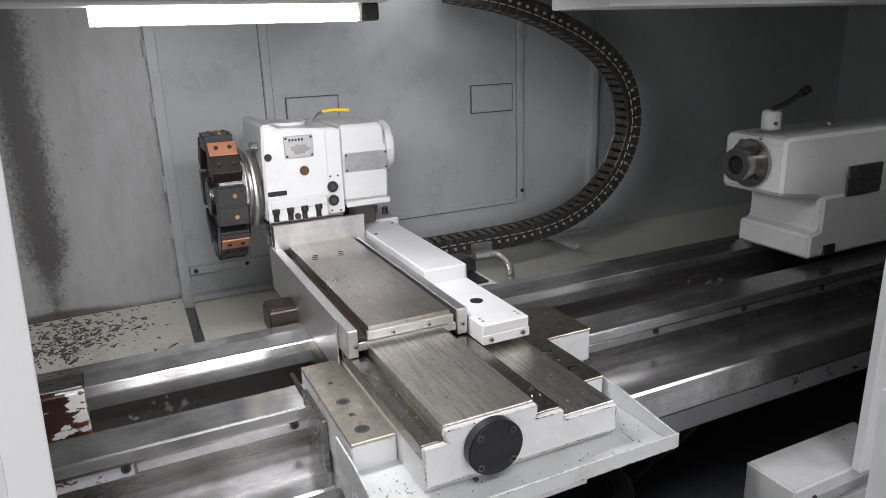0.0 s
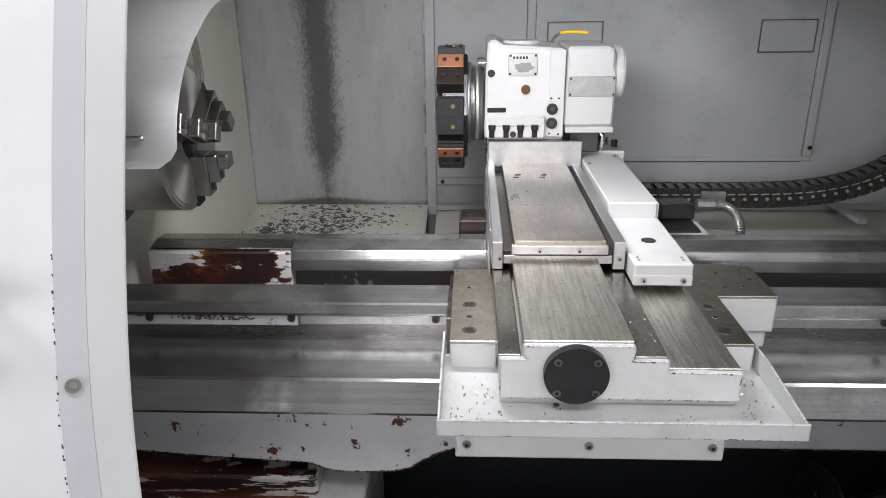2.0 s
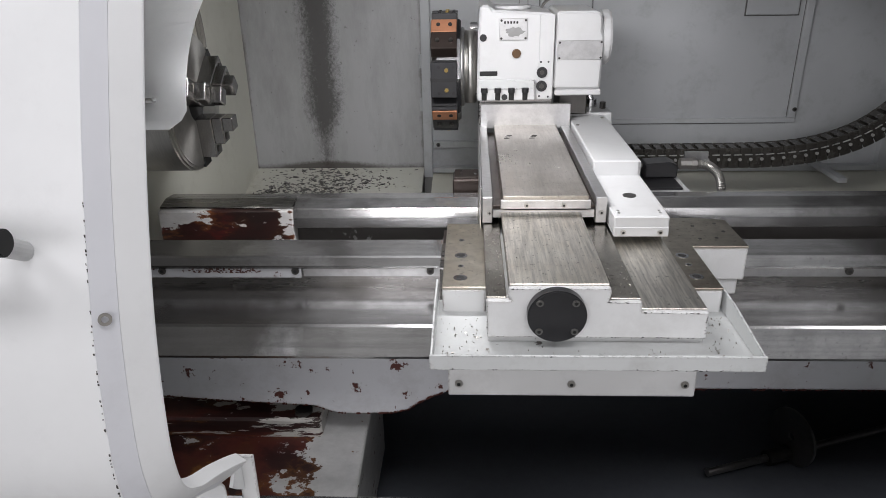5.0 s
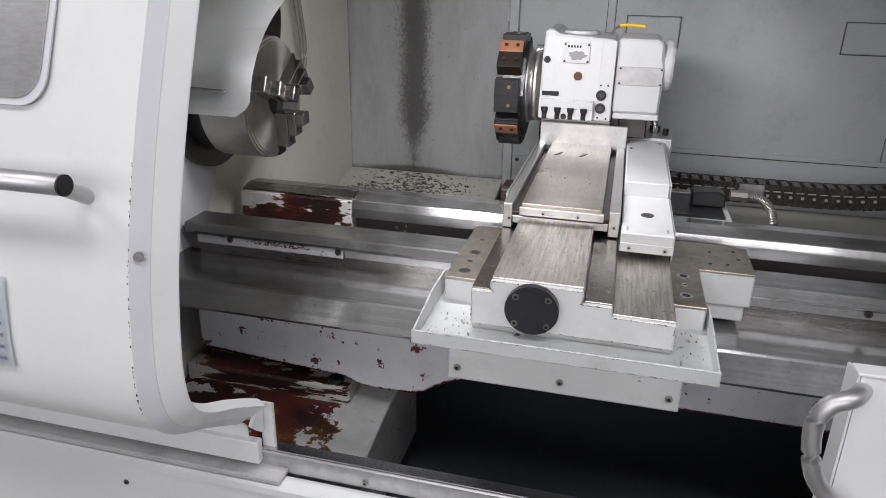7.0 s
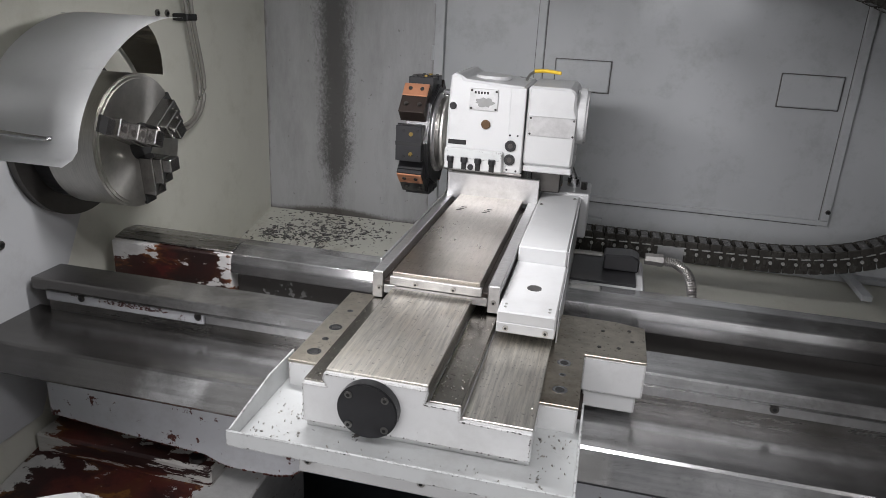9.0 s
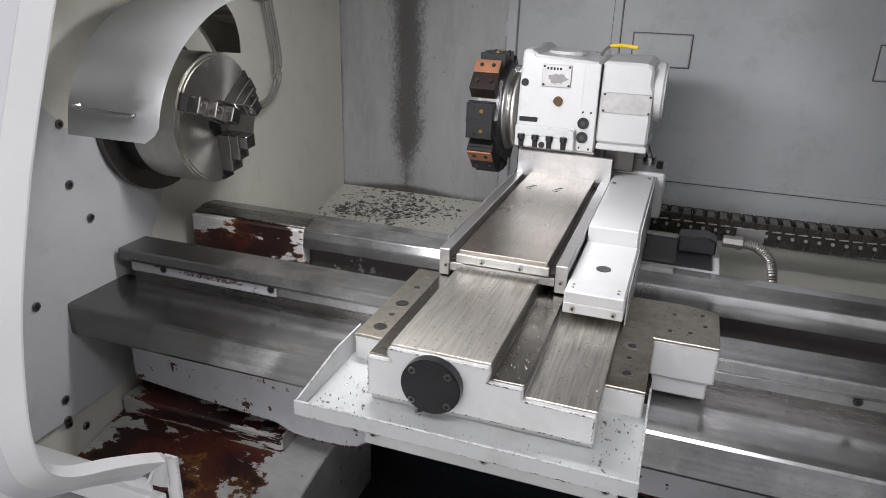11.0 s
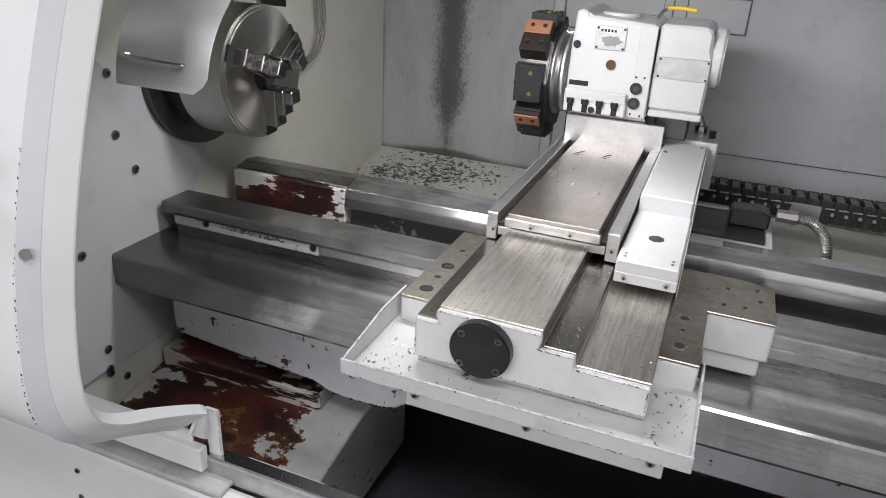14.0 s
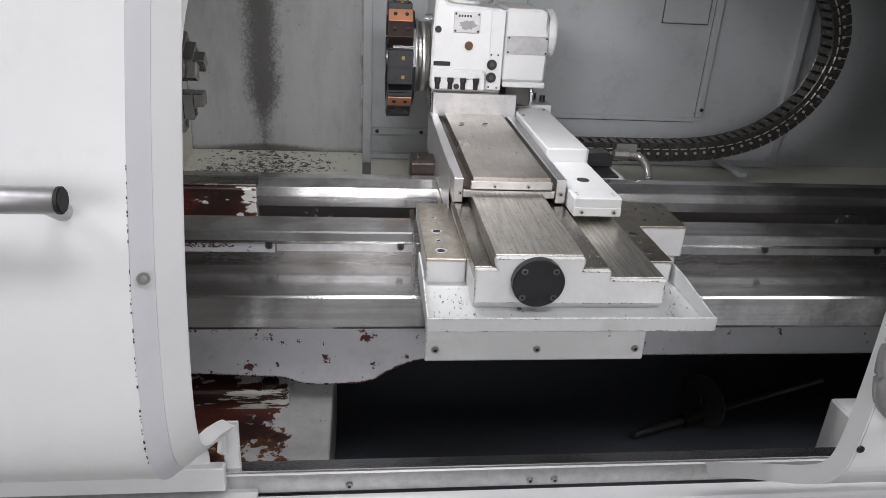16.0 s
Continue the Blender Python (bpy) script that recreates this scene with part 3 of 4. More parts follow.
part("right_block_foot", box(0.255, 0.350, 0.178, 0.318, 0.775, 0.8098, 0.002), M_white, sad)
part("body", box(-0.235, 0.245, 0.02, 0.285, 0.735, 0.862, 0.004), M_white, sad)
part("rear_body", box(-0.168, 0.19, 0.285, 0.62, 0.76, 0.831, 0.004), M_oily, sad, "dark underside")
part("way_wiper", prism([(0.255, 0.74), (0.255, 0.845), (0.36, 0.845), (0.36, 0.825), (0.30, 0.80), (0.30, 0.74)], "x", -0.250, -0.2405, 0.001), M_brown, sad, "dark wiper plate")
part("way_wiper", prism([(0.12, 0.73), (0.12, 0.86), (0.25, 0.86), (0.25, 0.735)], "x", -0.250, -0.2405, 0.001), M_wayside, sad)
part("way_wiper", prism([(0.12, 0.70), (0.12, 0.80), (0.255, 0.80), (0.255, 0.735)], "x", 0.2505, 0.258, 0.001), M_brown, sad)
part("way_wiper", prism([(0.30, 0.79), (0.30, 0.872), (0.34, 0.845), (0.40, 0.84), (0.40, 0.79)], "x", 0.3602, 0.366, 0.001), M_rubber, sad)
rb = part("rear_block", box(-0.236, -0.155, 0.585, 0.665, 0.836, 0.892, 0.004), M_brown, sad, "dark rear wiper block")
part("plate", box(-0.232, -0.159, 0.589, 0.661, 0.891, 0.897, 0.001), M_brown, rb)
for x, y in ((-0.214, 0.612), (-0.214, 0.640), (-0.178, 0.612)):
    screw((x, y, 0.897), (0, 0, 1), rb, 0.004, 0.003, M_chrome)
part("front_apron", box(-0.232, 0.232, 0.002, 0.02, 0.646, 0.735, 0.002), M_white, sad, "white apron plate")
for x in (-0.212, 0.0, 0.211):
    screw((x, 0.002, 0.675), (0, -1, 0), sad, 0.0075, 0.006)
for x, ys in ((-0.208, (0.025, 0.075, 0.124, 0.20)), (0.217, (0.035, 0.085, 0.128))):
    for k, y in enumerate(ys):
        big = k in (0, 2)
        zt = 0.8835 if x < 0 else 0.8815
        o = part("bolt_hole", ring((x, y, zt), (0, 0, 1), 0.0075 if big else 0.0035, 0.0125 if big else 0.006, 0.003, 20), M_chrome, sad)
        part("hole", cyl((x, y, zt + 0.0004), (0, 0, 1), 0.0076 if big else 0.0036, 0.0022, 12), M_gap, o)
for x, y in ((0.275, 0.21), (0.31, 0.215), (0.335, 0.25), (0.28, 0.28), (0.33, 0.295)):
    part("set_screw", cyl((x, y, 0.8835), (0, 0, 1), 0.004, 0.0015, 10), M_screw, sad)

# the chip tray in front, a folded sheet
tray = thing("chip_tray", (0, -0.1, 0.85), "white enamelled sheet-metal chip tray with folded rims and scattered chips", "tray", size=(1.03, 1.04, 1.0), move=(CX + 0.0035, 0.038, -0.033))
part("sheet", box(-0.256, 0.256, -0.195, 0.03, 0.837, 0.839, 0.0), M_tray, tray)
part("front_lip", box(-0.257, 0.257, -0.198, -0.194, 0.836, 0.864, 0.0012), M_tray, tray)
part("side_rim", prism([(-0.1935, 0.8395), (-0.1935, 0.862), (-0.06, 0.884), (0.03, 0.884), (0.03, 0.8395)], "x", -0.256, -0.2525, 0.0008), M_tray, tray)
part("side_rim", prism([(-0.1935, 0.8395), (-0.1935, 0.862), (-0.05, 0.878), (0.02, 0.878), (0.02, 0.8395)], "x", 0.2525, 0.256, 0.0008), M_tray, tray)
part("brace", prism([(-0.15, 0.8365), (0.01, 0.8365), (0.01, 0.78)], "x", -0.21, -0.206, 0), M_tray, tray)
part("brace", prism([(-0.15, 0.8365), (0.01, 0.8365), (0.01, 0.78)], "x", 0.206, 0.21, 0), M_tray, tray)
rnd = random.Random(4)
bm = bmesh.new()
for k in range(150):
    x = rnd.choice((rnd.uniform(-0.245, -0.165), rnd.uniform(0.19, 0.245), rnd.uniform(-0.24, 0.24)))
    y = rnd.uniform(-0.185, -0.03) if abs(x) > 0.17 else rnd.uniform(-0.188, -0.14)
    s = rnd.uniform(0.0007, 0.0026)
    m = Matrix.Translation((x, y, 0.8395 + s * 0.3)) @ Euler((rnd.random() * 3, rnd.random() * 3, rnd.random() * 3)).to_matrix().to_4x4() @ Matrix.Diagonal((s, s * 0.45, s * 0.25, 1))
    bmesh.ops.create_cube(bm, size=2, matrix=m)
ch = part("swarf", bm, M_chip, tray, "scattered bright metal chips")
ch["kind"] = "stuff"

# cross slide base with its dovetail
cs = thing("cross_slide", (0, 0.1, 0.86), "cast cross slide with scraped steel top and white front", "cross slide", size=(1.034, 1.05, 1.0), move=(CX + 0.002, 0.048, -0.043))
YF = -0.133
outline = [(-0.164, 0.862), (0.188, 0.860), (0.188, 0.910), (0.082, 0.912), (0.081, 0.930), (0.028, 0.930), (0.032, 0.944), (0.030, 0.955), (-0.130, 0.955), (-0.133, 0.943), (-0.126, 0.932), (-0.166, 0.932)]
part("front_face", prism(outline, "y", YF, YF + 0.010, 0.002), M_white, cs, "white enamelled front with chipped edges")
part("body", prism([(-0.163, 0.845), (0.186, 0.845), (0.186, 0.9085), (-0.163, 0.9085)], "y", YF + 0.0102, 0.56, 0.001), M_white, cs)
part("dovetail", prism([(-0.126, 0.9085), (0.024, 0.9085), (0.030, 0.9575), (-0.130, 0.9575)], "y", YF + 0.0102, 0.80, 0.0012), M_slide, cs, "scraped steel dovetail way")
part("left_groove", box(-0.166, -0.1335, YF + 0.0102, 0.56, 0.909, 0.9335, 0.001), M_groove, cs)
part("middle_way", box(0.033, 0.0805, YF + 0.0102, 0.56, 0.909, 0.9315, 0.001), M_groove, cs)
part("low_way", box(0.083, 0.188, YF + 0.0102, 0.30, 0.9087, 0.9125, 0.001), M_slide, cs)
cap = part("end_cap", cyl((-0.0545, YF, 0.912), (0, -1, 0), 0.047, 0.019, 48, bev=0.002), M_black, cs, "round black screwed end cap")
for dx, dz in ((-0.028, 0.026), (0.028, 0.026), (-0.028, -0.026), (0.028, -0.026)):
    screw((-0.0545 + dx, YF - 0.019, 0.912 + dz), (0, -1, 0), cap, 0.0062, 0.003, M_zincdark)

bm = bmesh.new()
for k in range(140):
    x0_, x1_, z_ = rnd.choice(((0.036, 0.078, 0.9318), (0.036, 0.078, 0.9318), (-0.164, -0.136, 0.9338), (-0.12, 0.02, 0.9578), (0.09, 0.18, 0.9128)))
    s_ = rnd.uniform(0.0006, 0.0018)
    m = Matrix.Translation((rnd.uniform(x0_, x1_), rnd.uniform(-0.11, 0.16 if z_ > 0.92 else 0.13), z_ + s_ * 0.3)) @ Euler((rnd.random() * 3, rnd.random() * 3, rnd.random() * 3)).to_matrix().to_4x4() @ Matrix.Diagonal((s_, s_ * 0.5, s_ * 0.3, 1))
    bmesh.ops.create_cube(bm, size=2, matrix=m)
tagged(part("swarf", bm, M_chip, cs, "fine bright swarf"), kind="stuff")


def edge_flakes(parent, runs, plane, material, big=1.0):
    """Small spots of lost enamel strewn along straight edges of an upright face."""
    bmf = bmesh.new()
    for (xa, za), (xb, zb), n in runs:
        ln = math.hypot(xb - xa, zb - za)
        ux, uz = (xb - xa) / ln, (zb - za) / ln
        for k in range(n):
            u = rnd.random() ** 0.8 * ln
            w = big * rnd.uniform(0.0006, 0.0021) * (2.2 if rnd.random() < 0.1 else 1)
            h = big * rnd.uniform(0.0004, 0.0013)
            inn = rnd.uniform(-0.0006, 0.0008) + h * 0.6
            cx, cz = xa + ux * u - uz * inn, za + uz * u + ux * inn
            m2 = Matrix.Translation((cx, plane, cz)) @ Matrix.Rotation(-math.atan2(uz, ux) + rnd.uniform(-0.5, 0.5), 4, "Y") @ Matrix.Diagonal((w, 0.0003, h, 1))
            bmesh.ops.create_cone(bmf, cap_ends=True, segments=6, radius1=1, radius2=0.8, depth=2, matrix=m2 @ Matrix.Rotation(math.pi / 2, 4, "X"))
    return tagged(part("chipped_edge", bmf, material, parent, "dark chipped spots along the edges"), kind="stuff")


edge_flakes(cs, [((-0.160, 0.8635), (0.184, 0.8615), 34), ((0.186, 0.866), (0.186, 0.906), 9), ((0.184, 0.9088), (0.084, 0.9108), 13), ((0.080, 0.9288), (0.030, 0.9288), 10), ((0.028, 0.9538), (-0.128, 0.9538), 16), ((-0.1645, 0.93), (-0.1645, 0.866), 8)], YF - 0.0002, M_screw)
edge_flakes(tray, [((-0.255, 0.8375), (0.255, 0.8375), 18), ((0.255, 0.8625), (-0.255, 0.8625), 10)], -0.1982, M_screw)
M_rustspot = plain("bare_rust", (0.075, 0.02, 0.014), 0.5, 0.0, 0.5)
under_edge = [(x, z + 0.002) for x, z in front[2:]][::-1]
edge_flakes(bed, [(p, q, int(70 * math.dist(p, q)) + 4) for p, q in zip(under_edge, under_edge[1:]) if q[0] < 0.0] + [((-0.14, 0.507), (1.2, 0.505), 150)], 0.2126, M_rustspot, 2.6)
M_redspot = plain("red_primer", (0.24, 0.035, 0.018), 0.5, 0.0, 0.3)
edge_flakes(bed, [((-0.815, 0.769 + 0.0026 * k), (-0.635, 0.766 + 0.0026 * k), 34) for k in range(5)] + [((-0.90, 0.775), (-0.86, 0.774), 7)], 0.2728, M_rustspot, 1.7)
edge_flakes(sad, [((-0.238, 0.806), (-0.205, 0.803), 9), ((-0.2385, 0.825), (-0.2385, 0.803), 6)], -0.0117, M_redspot, 3.6)
# top slide cover: two side rails, a middle plate and a front bar
cov = thing("slide_cover", (0, 0.45, 0.97), "steel telescopic cover plate with side rails over the cross slide", "slide cover", size=(1.03, 1.068, 1.05), move=(CX, 0.067 + CY, -0.072))
part("bed_plate", box(-0.165, 0.084, 0.19, 0.78, 0.945, 0.953, 0.001), M_brown, cov)
part("side_rail", box(-0.167, -0.146, 0.183, 0.80, 0.918, 0.972, 0.0015), M_sheet, cov)
part("side_rail", box(0.061, 0.084, 0.183, 0.80, 0.918, 0.972, 0.0015), M_sheet, cov)
part("middle_plate", box(-0.126, 0.046, 0.181, 0.78, 0.953, 0.9755, 0.0012), M_plate, cov, "worn flat cover plate")
part("front_bar", box(-0.130, 0.050, 0.176, 0.186, 0.950, 0.9675, 0.001), M_sheet, cov)
part("lower_bar", box(-0.1455, 0.0605, 0.1865, 0.20, 0.928, 0.9445, 0.001), M_sheet, cov)
for x, z in ((-0.078, 0.958), (-0.004, 0.958)):
    screw((x, 0.176, z), (0, -1, 0), cov, 0.005, 0.004)
for x in (-0.152, 0.073):
    screw((x, 0.183, 0.940), (0, -1, 0), cov, 0.005, 0.004)
for x in (-0.096, -0.030):
    for k in range(3):
        part("pin_mark", box(x - 0.008 + 0.004 * k, x + 0.006 + 0.004 * k, 0.625 + 0.014 * k, 0.628 + 0.014 * k, 0.9755, 0.9762, 0), M_gap, cov)
part("upright_plate", box(-0.163, 0.086, 0.768, 0.78, 0.966, 1.034, 0.0015), M_sheet, cov, "bright upright sheet")
part("left_skirt", box(-0.171, -0.1675, 0.24, 0.80, 0.86, 0.976, 0.001), M_sheet, cov)

# white screw guard at the slide's side
sg = thing("screw_guard", (0.14, 0.5, 0.95), "white enamelled stepped guard box over the cross-feed screw", "guard", size=(1.034, 1.068, 1.0), move=(CX, 0.049 + CY, -0.02))
part("low_box", box(0.088, 0.194, 0.146, 0.405, 0.903, 0.9475, 0.003), M_clean, sg)
part("front_plate", box(0.0885, 0.1935, 0.1435, 0.1465, 0.905, 0.925, 0.001), M_clean, sg)
part("high_box", box(0.088, 0.192, 0.405, 0.858, 0.90, 0.982, 0.003), M_clean, sg)
part("side_wall", box(0.1925, 0.196, 0.41, 0.858, 0.84, 0.9785, 0.001), M_clean, sg)
part("side_wall", box(0.1945, 0.197, 0.19, 0.409, 0.85, 0.943, 0.001), M_clean, sg)
part("end_box", box(0.088, 0.217, 0.860, 1.0, 0.86, 0.988, 0.004), M_clean, sg)
part("plug", cyl((0.141, 0.265, 0.9475), (0, 0, 1), 0.014, 0.0012, 24), M_screw, sg, "grey plug")
for x in (0.106, 0.177):
    screw((x, 0.1435, 0.915), (0, -1, 0), sg, 0.0055, 0.0035)
for x, y in ((0.10, 0.165), (0.18, 0.165), (0.10, 0.178), (0.18, 0.178)):
    part("rivet", cyl((x, y, 0.9473), (0, 0, 1), 0.0028, 0.001, 10), M_zinc, sg)
for x, y in ((0.10, 0.74), (0.18, 0.82)):
    screw((x, y, 0.982), (0, 0, 1), sg, 0.005, 0.003, M_zinc)
for y, z in ((0.21, 0.915), (0.26, 0.89), (0.30, 0.93)):
    part("side_hole", cyl((0.1955, y, z), (1, 0, 0), 0.008, 0.0015, 14), M_gap, sg)
part("brass_fitting", cyl((0.125, 0.94, 0.988), (0, 0, 1), 0.013, 0.018, 6, bm=cyl((0.125, 0.94, 1.006), (0, 0, 1), 0.010, 0.02, 16)), M_brass, sg, "brass hose fitting")
part("elbow_fitting", cyl((0.168, 0.95, 0.988), (0, 0, 1), 0.018, 0.024, 16, bm=cyl((0.168, 0.95, 1.010), (-0.5, 0.2, 1), 0.010, 0.05, 12)), M_chrome, sg, "grey hose elbow")
part("small_fitting", cyl((0.198, 0.92, 0.988), (0, 0, 1), 0.009, 0.02, 8), M_screw, sg)

# ---------- tool turret ----------
tt = thing("tool_turret", (0, 0.93, 1.03), "white tool turret with a dark octagonal disc and browned tool holders", "tool turret", size=(1.034, 1.0, 1.045), move=(CX - 0.014, 0.066 + CY, -0.0565))
part("housing", prism([(-0.160, 1.034), (0.048, 1.034), (0.043, 1.258), (-0.118, 1.268), (-0.125, 1.279), (-0.152, 1.279), (-0.157, 1.20)], "y", 0.822, 1.08, 0.006), M_clean, tt, "white enamelled housing")
part("cover_plate", box(0.006, 0.046, 0.816, 0.8225, 1.037, 1.256, 0.002), M_clean, tt)
part("lower_flange", box(-0.158, -0.002, 0.806, 0.8225, 1.036, 1.092, 0.003), M_clean, tt)
for k in range(4):
    x = -0.140 + 0.037 * k
    part("bolt_slot", box(x - 0.007, x + 0.007, 0.8045, 0.808, 1.037, 1.058, 0.001), M_gap, tt)
    o = part("clamp_bolt", cyl((x, 0.802, 1.058), (0, 0, 1), 0.0095, 0.013, 16, bev=0.001), M_black, tt)
part("clamp_screw", cyl((-0.085, 0.806, 1.046), (0, -1, 0), 0.008, 0.004, 16), M_black, tt)
part("pad", box(-0.150, -0.004, 0.8045, 0.8065, 1.066, 1.090, 0.001), M_tray, tt, "pale grey pad")
part("slot", box(-0.152, -0.104, 0.8195, 0.823, 1.100, 1.112, 0.001), M_gap, tt)
np_ = part("name_plate", box(-0.100, -0.026, 0.8185, 0.823, 1.192, 1.247, 0.0008), M_sheet, tt, "half worn-off metal plate")
blob = []
for k in range(22):
    a = 2 * math.pi * k / 22
    rr = 0.6 + 0.4 * rnd.random()
    blob.append((-0.061 + 0.030 * rr * math.cos(a), 1.214 + 0.014 * rr * math.sin(a)))
bmp = prism(blob, "y", 0.8172, 0.8188, 0)
part("worn_patch", bmp, M_worn, np_)
box_b = bmesh.new()
for k in range(5):
    box(-0.088 + 0.008 * k, -0.083 + 0.008 * k, 0.8178, 0.8186, 1.234, 1.240, 0, box_b)
part("lettering_bars", box_b, M_gap, np_)
for x in (-0.095, -0.031):
    for z in (1.197, 1.242):
        screw((x, 0.8185, z), (0, -1, 0), tt, 0.0032, 0.002, M_screw)
part("oil_plug", cyl((-0.054, 0.822, 1.158), (0, -1, 0), 0.012, 0.007, 20, bev=0.002), M_bronze, tt, "tarnished bronze plug")
part("housing_screw", cyl((-0.143, 0.822, 1.199), (0, -1, 0), 0.0095, 0.005, 16, bev=0.001), M_black, tt)
for z in (1.109, 1.073):
    o = part("cap_screw", cyl((0.0155, 0.816, z), (0, -1, 0), 0.0145, 0.006, 24, bev=0.0015), M_black, tt)
    part("socket", cyl((0.0155, 0.810, z), (0, -1, 0), 0.007, 0.001, 6), M_screw, o)
for x, z in ((0.012, 1.136), (0.032, 1.136), (0.010, 1.046), (0.034, 1.044)):
    part("rivet", cyl((x, 0.816, z), (0, -1, 0), 0.0028, 0.001, 8), M_black, tt)
mo = part("motor_housing", prism([(0.0485, 1.062), (0.176, 1.062), (0.179, 1.195), (0.172, 1.212), (0.172, 1.248), (0.16, 1.262), (0.05, 1.262)], "y", 0.826, 1.05, 0.006), M_clean, tt)
part("motor_foot", prism([(0.052, 1.046), (0.178, 1.046), (0.178, 1.0615), (0.052, 1.0615)], "y", 0.818, 1.03, 0.003), M_clean, tt)
part("motor_cap", cyl((0.172, 0.90, 1.188), (1, 0, 0), 0.072, 0.030, 48, bev=0.006), M_clean, tt, "round white motor cover")
pl2 = part("rating_plate", box(0.056, 0.176, 0.8235, 0.827, 1.139, 1.189, 0.0008), M_sheet, tt, "blank grey rating plate")
for x in (0.061, 0.171):
    for z in (1.144, 1.184):
        screw((x, 0.8235, z), (0, -1, 0), tt, 0.003, 0.002, M_screw)
part("underside_bracket", box(0.07, 0.15, 0.87, 1.0, 0.984, 1.045, 0.003), M_screw, tt)
part("base_block", box(-0.155, 0.05, 0.842, 1.07, 0.96, 1.035, 0.003), M_wayside, tt)
for kx, kz, km in ((0.009, 1.226, M_chrome), (0.008, 1.05, M_screw)):
    part("side_knob", cyl((-0.157, 0.86, kz), (-1, 0, 0), kx, 0.022, 14, bev=0.002), km, tt)
lv = part("valve_lever", tube([(0.02, 0.99, 1.25), (0.032, 0.98, 1.275), (0.05, 0.97, 1.288)], 0.004, 8), M_zinc, tt)
part("grip", tube([(0.046, 0.97, 1.287), (0.08, 0.962, 1.2895), (0.118, 0.952, 1.287)], 0.0048, 8), M_yellow, lv, "yellow lever grip")
part("top_cap", cyl((-0.06, 0.94, 1.262), (0, 0, 1), 0.05, 0.010, 24, bev=0.003), M_clean, tt)
TY, TZ = 0.93, 1.098
part("spindle_flange", cyl((-0.208, TY, TZ + 0.01), (1, 0, 0), 0.108, 0.014, 64, bev=0.002), M_sheet, tt, "bright turned ring", True)
part("flange_ring", cyl((-0.194, TY, TZ + 0.01), (1, 0, 0), 0.100, 0.034, 48, bev=0.003), M_turned, tt, "turned steel flange", True)
disc = part("tool_disc", cyl((-0.268, TY, TZ), (1, 0, 0), 0.140, 0.064, 8, bev=0.003), M_black, tt, "dark octagonal tool disc")
for k in range(8):
    a = math.radians(45 * k)
    q = Matrix.Translation((-0.247, TY, TZ)) @ Matrix.Rotation(a, 4, "X")
    def station(x0, x1, y0, y1, z0, z1, bev=0.0015):
        bmx = box(x0, x1, y0, y1, z0, z1, bev)
        bmesh.ops.transform(bmx, matrix=q, verts=bmx.verts)
        return bmx
    odd = k % 2 == 1
    hb = part("tool_holder", station(-0.036, 0.034, -0.160, -0.120, -0.046, 0.046), M_brown if odd and k > 4 else M_black, disc)
    if odd:
        part("clamp_plate", station(-0.035, 0.033, -0.165, -0.1605, 0.004, 0.044), M_copper, hb, "coppery worn clamp plate")
        spots = [("plate_screw", -0.016, 0.026, -0.1645, 0.0025), ("plate_screw", 0.016, 0.026, -0.1645, 0.0025), ("clamp_screw", -0.018, -0.022, -0.16, 0.006), ("clamp_screw", 0.018, -0.022, -0.16, 0.006)]
    else:
        part("groove", station(-0.0365, 0.0345, -0.1605, -0.150, -0.005, 0.005, 0), M_gap, hb)
        spots = [("nozzle", 0.006, -0.026, -0.16, 0.004), ("nozzle", 0.006, 0.026, -0.16, 0.004), ("set_screw", 0.024, -0.034, -0.16, 0.002), ("set_screw", -0.014, 0.034, -0.16, 0.002), ("set_screw", 0.024, 0.034, -0.16, 0.002), ("set_screw", -0.014, -0.034, -0.16, 0.002)]
    for nm, u, w, r0, h in spots:
        bms = cyl((u, r0, w), (0, -1, 0), 0.0055 if nm != "set_screw" else 0.004, h, 12)
        bmesh.ops.transform(bms, matrix=q, verts=bms.verts)
        part(nm, bms, M_brass if nm == "nozzle" else M_screw if nm == "clamp_screw" else M_gap, hb)
    bmg = station(-0.034, 0.032, -0.150, -0.146, 0.047, 0.05, 0)
    part("joint", bmg, M_gap, hb)
part("disc_hub", cyl((-0.285, TY, TZ), (1, 0, 0), 0.05, 0.018, 32, bev=0.003), M_screw, tt)

# rear feed housing, cable gland and hose
rh = thing("rear_housing", (0.3, 0.7, 0.84), "white rear gib housing with dark cable box and braided hose", "housing", size=(1.034, 1.04, 1.0), move=(CX, 0.036, -0.030))
part("housing", box(0.197, 0.372, 0.575, 0.79, 0.80, 0.856, 0.004), M_clean, rh)
part("top_plate", box(0.197, 0.352, 0.60, 0.79, 0.856, 0.862, 0.001), M_black, rh)
part("cable_box", prism([(0.272, 0.863), (0.358, 0.863), (0.358, 0.898), (0.338, 0.908), (0.272, 0.903)], "y", 0.68, 0.74, 0.004), M_black, rh, "dark cable box")
gl = part("gland", cyl((0.372, 0.72, 0.892), (1, 0, 0), 0.016, 0.03, 8, bm=cyl((0.40, 0.72, 0.892), (1, 0, 0), 0.018, 0.016, 8, bev=0.002)), M_braid, rh, "bright cable gland")
part("braided_hose", tube([(0.41, 0.72, 0.892), (0.45, 0.72, 0.886), (0.485, 0.725, 0.85), (0.50, 0.73, 0.78), (0.50, 0.74, 0.70)], 0.013, 14, 18, rib=0.2), M_braid, gl, "braided metal hose")
part("rod", cyl((0.197, 0.70, 0.895), (1, 0, 0), 0.007, 0.07, 10), M_zinc, rh)
